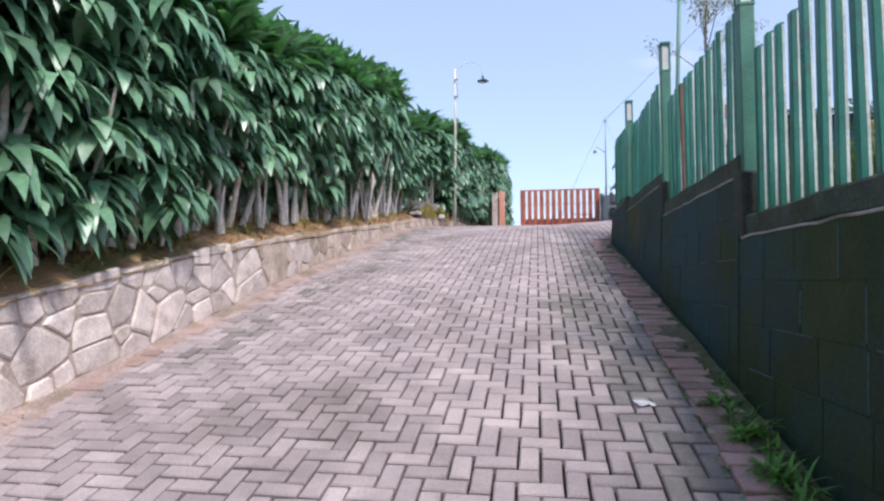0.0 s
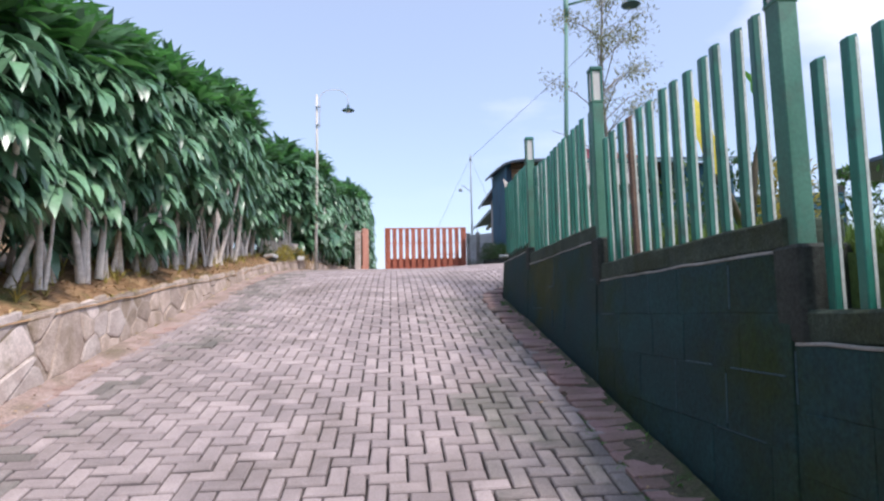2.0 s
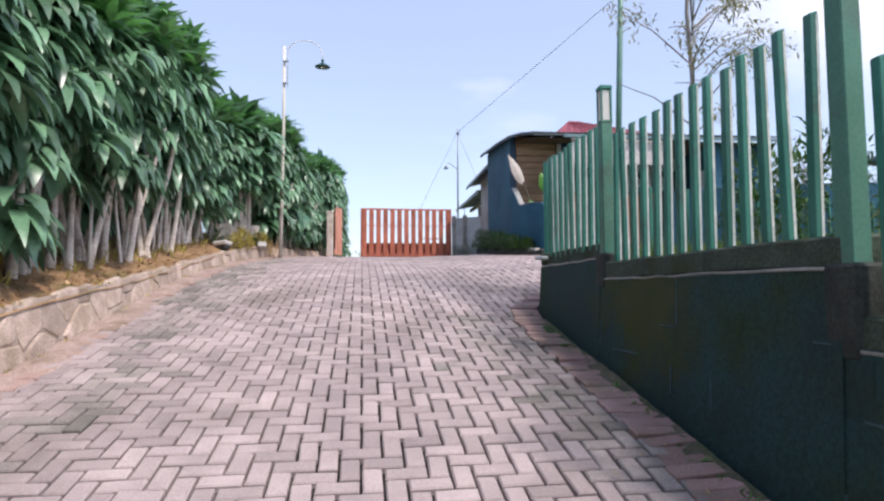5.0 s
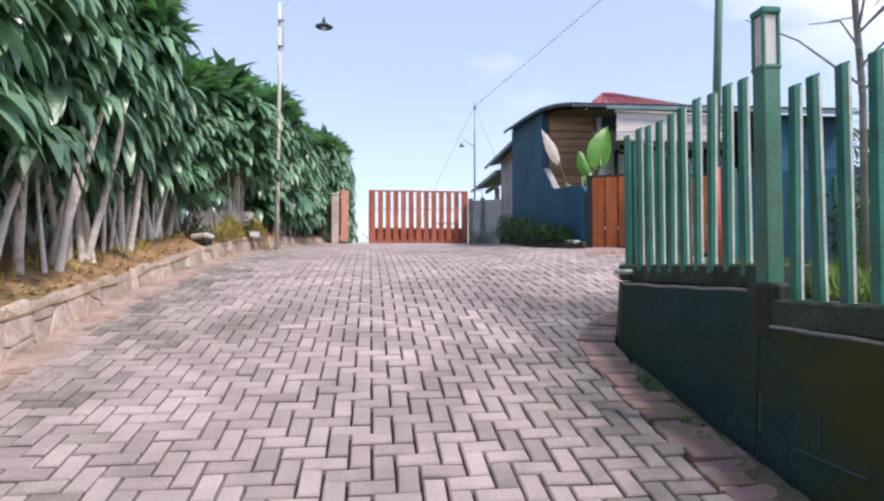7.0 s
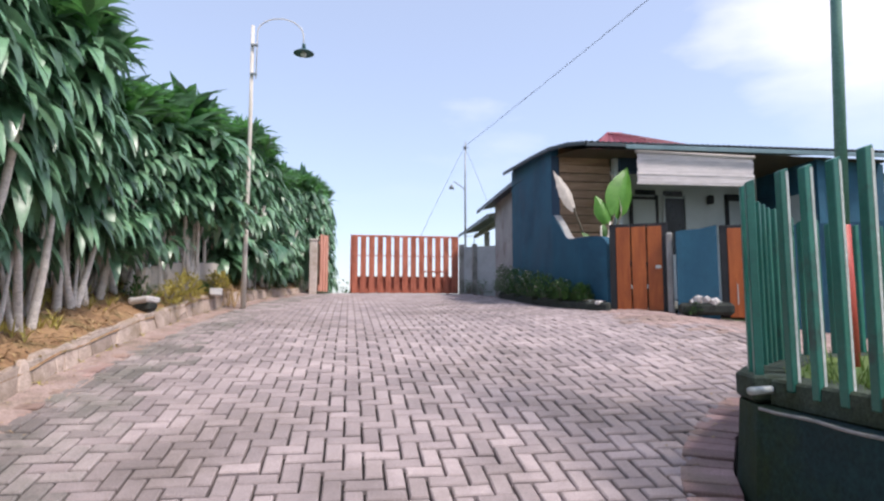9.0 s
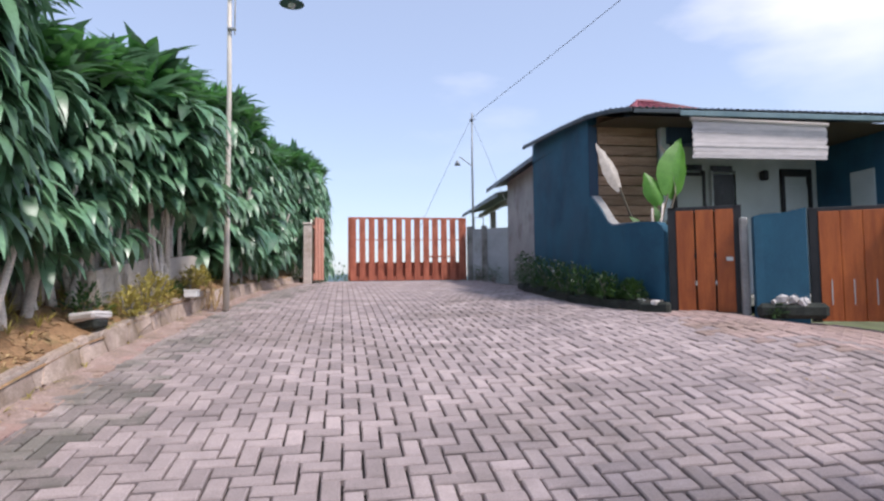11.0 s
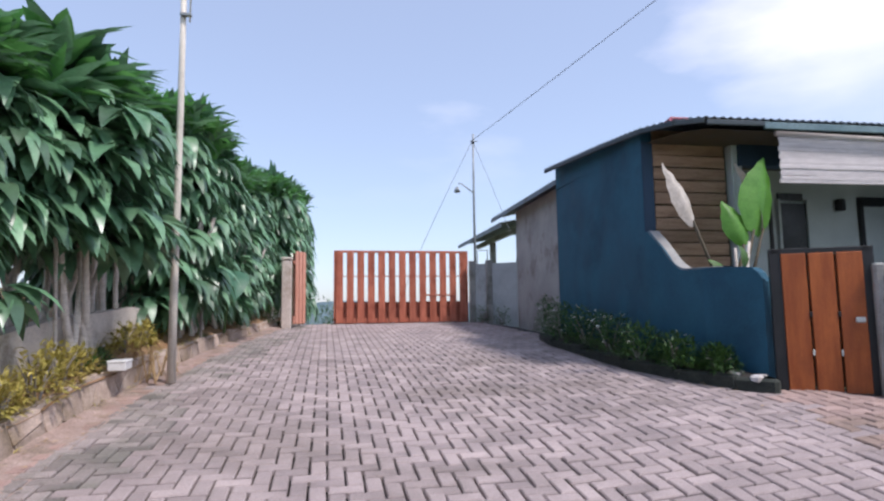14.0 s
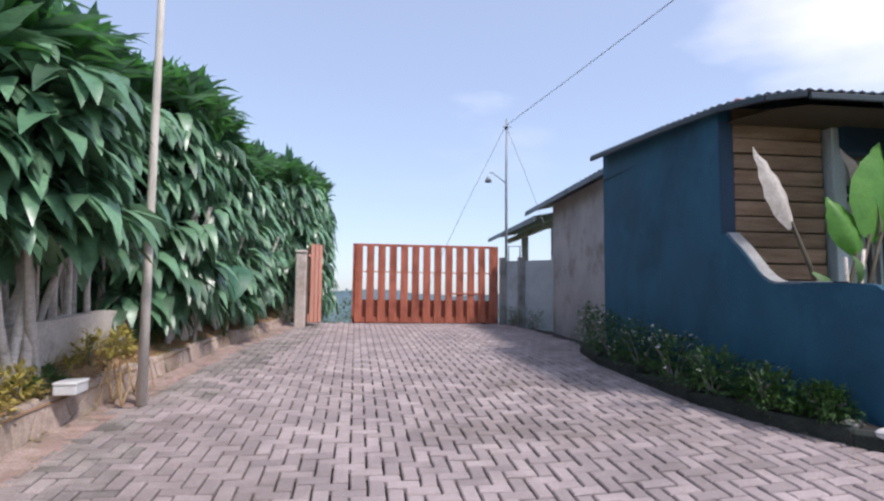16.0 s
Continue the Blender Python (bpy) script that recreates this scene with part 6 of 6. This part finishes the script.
# ---- stones of the wall and kerb on the hedge side ----
def build_stone_wall():
    v, f = [], []
    ys = [-4 + 0.25 * i for i in range(113)]
    for y in ys:
        x, z, h = left_edge(y), road_z(left_edge(y), y), kerb_height(y)
        v += [(x + 0.0, y, z - 0.2), (x - 0.04, y, z + h - 0.01), (x - 0.26, y, z + h - 0.005), (x - 0.26, y, z - 0.2)]
    for i in range(len(ys) - 1):
        for k in range(3):
            f.append((i * 4 + k, i * 4 + k + 1, i * 4 + k + 5, i * 4 + k + 4))
    wall = tagged(raw("wall_stone", v, f, M_MORTAR), "low wall of pale rough field stones in mortar below the hedge", "stone wall", kind="structure")
    rnd = random.Random(12)

    def clip(poly, px, py, nx, ny):
        # the part of a polygon on the near side of a line
        out = []
        for (ax, ay), (bx, by) in zip(poly, poly[1:] + poly[:1]):
            da, db = (ax - px) * nx + (ay - py) * ny, (bx - px) * nx + (by - py) * ny
            if da <= 0:
                out.append((ax, ay))
            if (da < 0 < db) or (db < 0 < da):
                u = da / (da - db)
                out.append((ax + (bx - ax) * u, ay + (by - ay) * u))
        return out

    def stone(poly):
        cy, cb = sum(p[0] for p in poly) / len(poly), sum(p[1] for p in poly) / len(poly)
        size = max(math.hypot(p[0] - cy, p[1] - cb) for p in poly)
        if size < 0.05:
            return
        # knock the corners off
        ring = []
        for k, p in enumerate(poly):
            for q in (poly[k - 1], poly[(k + 1) % len(poly)]):
                u = rnd.uniform(0.03, 0.24)
                ring.append((p[0] + (q[0] - p[0]) * u + rnd.uniform(-0.006, 0.006), p[1] + (q[1] - p[1]) * u + rnd.uniform(-0.006, 0.006)))
        n = len(ring)
        shrink = 1 - (0.011 if cy < 6.5 else 0.004) / size
        out = rnd.uniform(0.010, 0.024) if cy < 6.5 else rnd.uniform(0.004, 0.020)
        tip_y, tip_b = rnd.uniform(-0.012, 0.012), rnd.uniform(-0.012, 0.012)
        verts = []
        for push, scale in ((-0.03, shrink), (out * 0.6, shrink * 0.975), (out, shrink * 0.84)):
            for y, b in ring:
                y, b = cy + (y - cy) * scale, cb + (b - cb) * scale
                x = left_edge(y) - 0.010 - 0.04 * b / max(kerb_height(y), 0.1)
                slope = 1 + (tip_y * (y - cy) + tip_b * (b - cb)) / size ** 2
                verts.append((x + (push * slope if push > 0 else push), y, road_z(x, y) + b))
        c = sum((Vector(p) for p in verts[2 * n:]), Vector()) / n + Vector((rnd.uniform(-0.002, 0.006), 0, 0))
        verts.append(tuple(c))
        faces = []
        for k in range(n):
            m = (k + 1) % n
            faces += [(k, m, m + n, k + n), (k + n, m + n, m + 2 * n, k + 2 * n), (k + 2 * n, m + 2 * n, 3 * n)]
        o = Vector((left_edge(cy), cy, road_z(left_edge(cy), cy) + cb))
        ob = raw("stone", [Vector(p) - o for p in verts], faces, M_STONE if cy < 7.0 + rnd.uniform(-1, 1) else M_KERBSTONE, wall)
        ob.location = o

    seeds, y = [], 0.5
    while y < 23.5:
        H = kerb_height(y)
        rows = max(1, round(H / 0.17))
        for r in range(rows):
            if rows == 1 or rnd.random() < 0.80:
                seeds.append((y + rnd.uniform(-0.13, 0.13), H * (r + 0.5 + rnd.uniform(-0.42, 0.42)) / rows, rnd.uniform(-0.16, 0.16)))
        y += rnd.uniform(0.16, 0.33)
    for sy, sb, sw in seeds:
        H = kerb_height(sy) + rnd.uniform(-0.02, 0.025)
        poly = [(sy - 0.5, 0.0), (sy + 0.5, 0.0), (sy + 0.5, H), (sy - 0.5, H)]
        for ty, tb, tw in seeds:
            if (ty, tb) != (sy, sb) and abs(ty - sy) < 1.0 and poly:
                u = 0.5 + sw - tw
                poly = clip(poly, sy + (ty - sy) * u, sb + (tb - sb) * u, ty - sy, (tb - sb) * 1.4)
        if len(poly) > 2:
            stone(poly)


build_stone_wall()


# ---- brick edging ----
def brick_mesh(l, w, h=0.06, material=None):
    bm = cuboid((l, w, h), (0, 0, -h / 2), 0.005)
    me = bpy.data.meshes.new("brick")
    bm.to_mesh(me)
    bm.free()
    me.materials.append(material or M_BRICK)
    return me


def build_edging():
    rnd = random.Random(14)
    e = thing("ground_edging", pose(0, 0, 0), "worn red brick edging set along the foot of the wall", "brick edging", kind="structure")
    me = brick_mesh(0.262, 0.098)
    for k in range(105):
        y = -1.2 + k * 0.104
        if y > 9.35:
            break
        slope = math.degrees(math.atan((grade(y + 0.3) - grade(y - 0.3)) / 0.6))
        ob = link_mesh("brick", me, None, e)
        ob.matrix_basis = pose(0.945 + rnd.uniform(-0.02, 0.02), y, road_z(0.95, y) + 0.014 + rnd.uniform(-0.012, 0.008), slope + rnd.uniform(-3, 3), rnd.uniform(-4, 3), rnd.uniform(-5, 5))
    # round the corner of the lawn
    way = [(0.90, 9.40), (0.95, 9.75), (1.10, 10.05), (1.38, 10.42), (1.78, 10.80), (2.4, 11.18), (3.5, 11.5)]
    left = 0.0
    for a, b in zip(way, way[1:]):
        a, b = Vector(a), Vector(b)
        d = b - a
        while left < d.length:
            p = a + d * (left / d.length)
            ob = link_mesh("brick", me, None, e)
            ob.matrix_basis = pose(p.x + 0.06, p.y, road_z(p.x, p.y) + 0.016 + rnd.uniform(-0.006, 0.006), 9, 0, math.degrees(math.atan2(d.y, d.x)) - 90 + rnd.uniform(-3, 3))
            left += 0.106
        left -= d.length
    g = thing("ground_edging", pose(0, 0, 0), "dusty red brick edging at the foot of the stone wall", "brick edging", kind="structure")
    small = brick_mesh(0.215, 0.101, 0.06, M_DUSTBRICK)
    for k in range(240):
        y = 0.6 + k * 0.106
        if y > 23.6:
            break
        x = left_edge(y) + 0.115
        slope = math.degrees(math.atan((grade(y + 0.3) - grade(y - 0.3)) / 0.6))
        ob = link_mesh("brick", small, None, g)
        ob.matrix_basis = pose(x + rnd.uniform(-0.02, 0.02), y, road_z(x, y) + 0.006 + rnd.uniform(-0.012, 0.006), slope + rnd.uniform(-2, 2), rnd.uniform(-3, 3), rnd.uniform(-6, 6) + 2)
    # dust that has drifted over the bricks along the stone wall, damp soil along the other side
    for label, material, near, far, y0, y1, lift, seed in (
            ("reddish dust drifted over the bricks by the stone wall", M_DUST, lambda y: left_edge(y) - 0.02, lambda y: left_edge(y) + 0.46, 0.5, 23.2, 0.024, 2.0),
            ("damp mossy soil in the joint at the foot of the wall", M_DAMP, lambda y: 1.10, lambda y: 0.70, -0.5, 9.3, 0.030, 6.0)):
        v, f, cols = [], [], 9
        rows = int((y1 - y0) / 0.06)
        for i in range(rows + 1):
            y = y0 + (y1 - y0) * i / rows
            for j in range(cols):
                u = j / (cols - 1)
                x = near(y) + (far(y) - near(y)) * u
                wave = 0.016 * noise.noise((x * 3, y * 1.6, seed)) + 0.012 * noise.noise((x * 11, y * 11, seed))
                v.append((x, y, road_z(x, y) + lift - (0.014 * smooth_step(4.0, 6.0, y) if seed > 5 else 0.0) + wave - 0.062 * u ** 1.1))
        for i in range(rows):
            for j in range(cols - 1):
                q = i * cols + j
                f.append((q, q + 1, q + cols + 1, q + cols))
        tagged(raw("ground_soil", v, f, material, smooth=True), label, "soil", kind="structure")



def build_scatter():
    # dry leaves, grit and chips swept to the sides of the drive
    rnd = random.Random(44)
    h = Heap()
    for _ in range(420):
        y = rnd.uniform(2.2, 22)
        if rnd.random() < 0.5:
            x = left_edge(y) + 0.05 + abs(rnd.gauss(0, 0.16))
        else:
            x = min(right_edge(y), 2.4) + 0.15 - abs(rnd.gauss(0, 0.2))
        a = rnd.uniform(0, 6.28)
        v, f = leaf_points((x, y, road_z(x, y) + 0.024), (math.cos(a), math.sin(a), rnd.uniform(-0.05, 0.25)), rnd.uniform(0.02, 0.07), rnd.uniform(0.01, 0.025), rnd.uniform(0.1, 0.6), 0.3, 3)
        h.add(v, f)
    tagged(h.done("scattered_leaves", M_DRY), "small dry leaves and chips along the sides of the drive", "litter", kind="stuff")


build_edging()
build_scatter()


# ---- herringbone pavers ----
def build_pavers():
    rnd = random.Random(15)
    u = 0.101
    gap, cham = 0.0066, 0.0075

    def shape(lx, ly):
        x, y = lx / 2 - gap, ly / 2 - gap
        rings = [(x, y, -0.04), (x, y, -cham), (x - cham, y - cham, 0.0)]
        v = []
        for a, b, z in rings:
            v += [(-a, -b, z), (a, -b, z), (a, b, z), (-a, b, z)]
        f = [(8, 9, 10, 11)]
        for r in (0, 4):
            for k in range(4):
                n = (k + 1) % 4
                f.append((r + k, r + n, r + n + 4, r + k + 4))
        return v, f

    shapes = {True: shape(2 * u, u), False: shape(u, 2 * u)}
    shared = {}
    for key, (v, f) in shapes.items():
        for moss_shade in (True, False):
            me = bpy.data.meshes.new("paver")
            me.from_pydata(v, [], f)
            me.materials.append(M_PAVER_MOSS_SHADE if moss_shade else M_PAVER)
            shared[key, moss_shade] = me
    heap, old, red = Heap(), Heap(), Heap()
    singles = 0
    for r in range(int(-2.6 / u), int(24.4 / u)):
        for c in range(int(-3.4 / u), int(7.4 / u)):
            k = (c + r) % 4
            if k == 0:
                flat, cx, cy = True, (c + 1) * u, (r + 0.5) * u
            elif k == 2:
                flat, cx, cy = False, (c + 0.5) * u, (r + 1) * u
            else:
                continue
            lo, hi = left_edge(cy) + 0.235, right_edge(cy) - 0.01
            half = u if flat else u / 2
            if cx - half < lo - 0.19 or cx + half > hi + (0.17 if cy < 11.5 else 0.2):
                continue
            if cy > 24.15 and cx < -1.1:
                continue
            z = road_z(cx, cy) + rnd.gauss(0, 0.0022)
            sy = math.degrees(math.atan((road_z(cx, cy + 0.2) - road_z(cx, cy - 0.2)) / 0.4))
            sx = math.degrees(math.atan((road_z(cx + 0.2, cy) - road_z(cx - 0.2, cy)) / 0.4))
            m = pose(cx, cy, z, sy + rnd.gauss(0, 0.8), -sx + rnd.gauss(0, 0.8), rnd.gauss(0, 1.0))
            # damp and moss darken pavers by the kerb; by the wall it's painted shade
            edge = cx - left_edge(cy)
            worn = edge < 0.75 + 0.55 * noise.noise((cx * 0.9, cy * 0.7, 3.0)) + rnd.uniform(-0.15, 0.15) and (cy > 10.2 or cy > 3.5 and edge > 0.4 and rnd.random() < 0.5)
            worn = worn or (0.22 - cx < 0.5 * noise.noise((cx * 1.3, cy * 0.8, 8.0)) + rnd.uniform(-0.12, 0.12) and cy < 9.6)
            if singles < 300 and -1.35 < cx < 0.75 and 3.4 < cy < 6.6:
                ob = link_mesh("paver", shared[flat, worn], None, PAVEMENT)
                ob.matrix_basis = m
                singles += 1
            else:
                v, f = shapes[flat]
                dusty = cy < 15.0 and cx > 3.0 + 0.45 * (13.2 - cy) + rnd.uniform(-0.2, 0.2) + 0.5 * noise.noise((cx, cy, 5.0))
                (old if worn else red if dusty else heap).add([m @ Vector(p) for p in v], f)
    tagged(heap.done("pavers", M_PAVERS, PAVEMENT), kind="stuff")
    tagged(red.done("pavers", M_PAVERS_RED, PAVEMENT), kind="stuff")
    tagged(old.done("pavers", M_PAVERS_MOSS_SHADE, PAVEMENT), kind="stuff")


build_pavers()
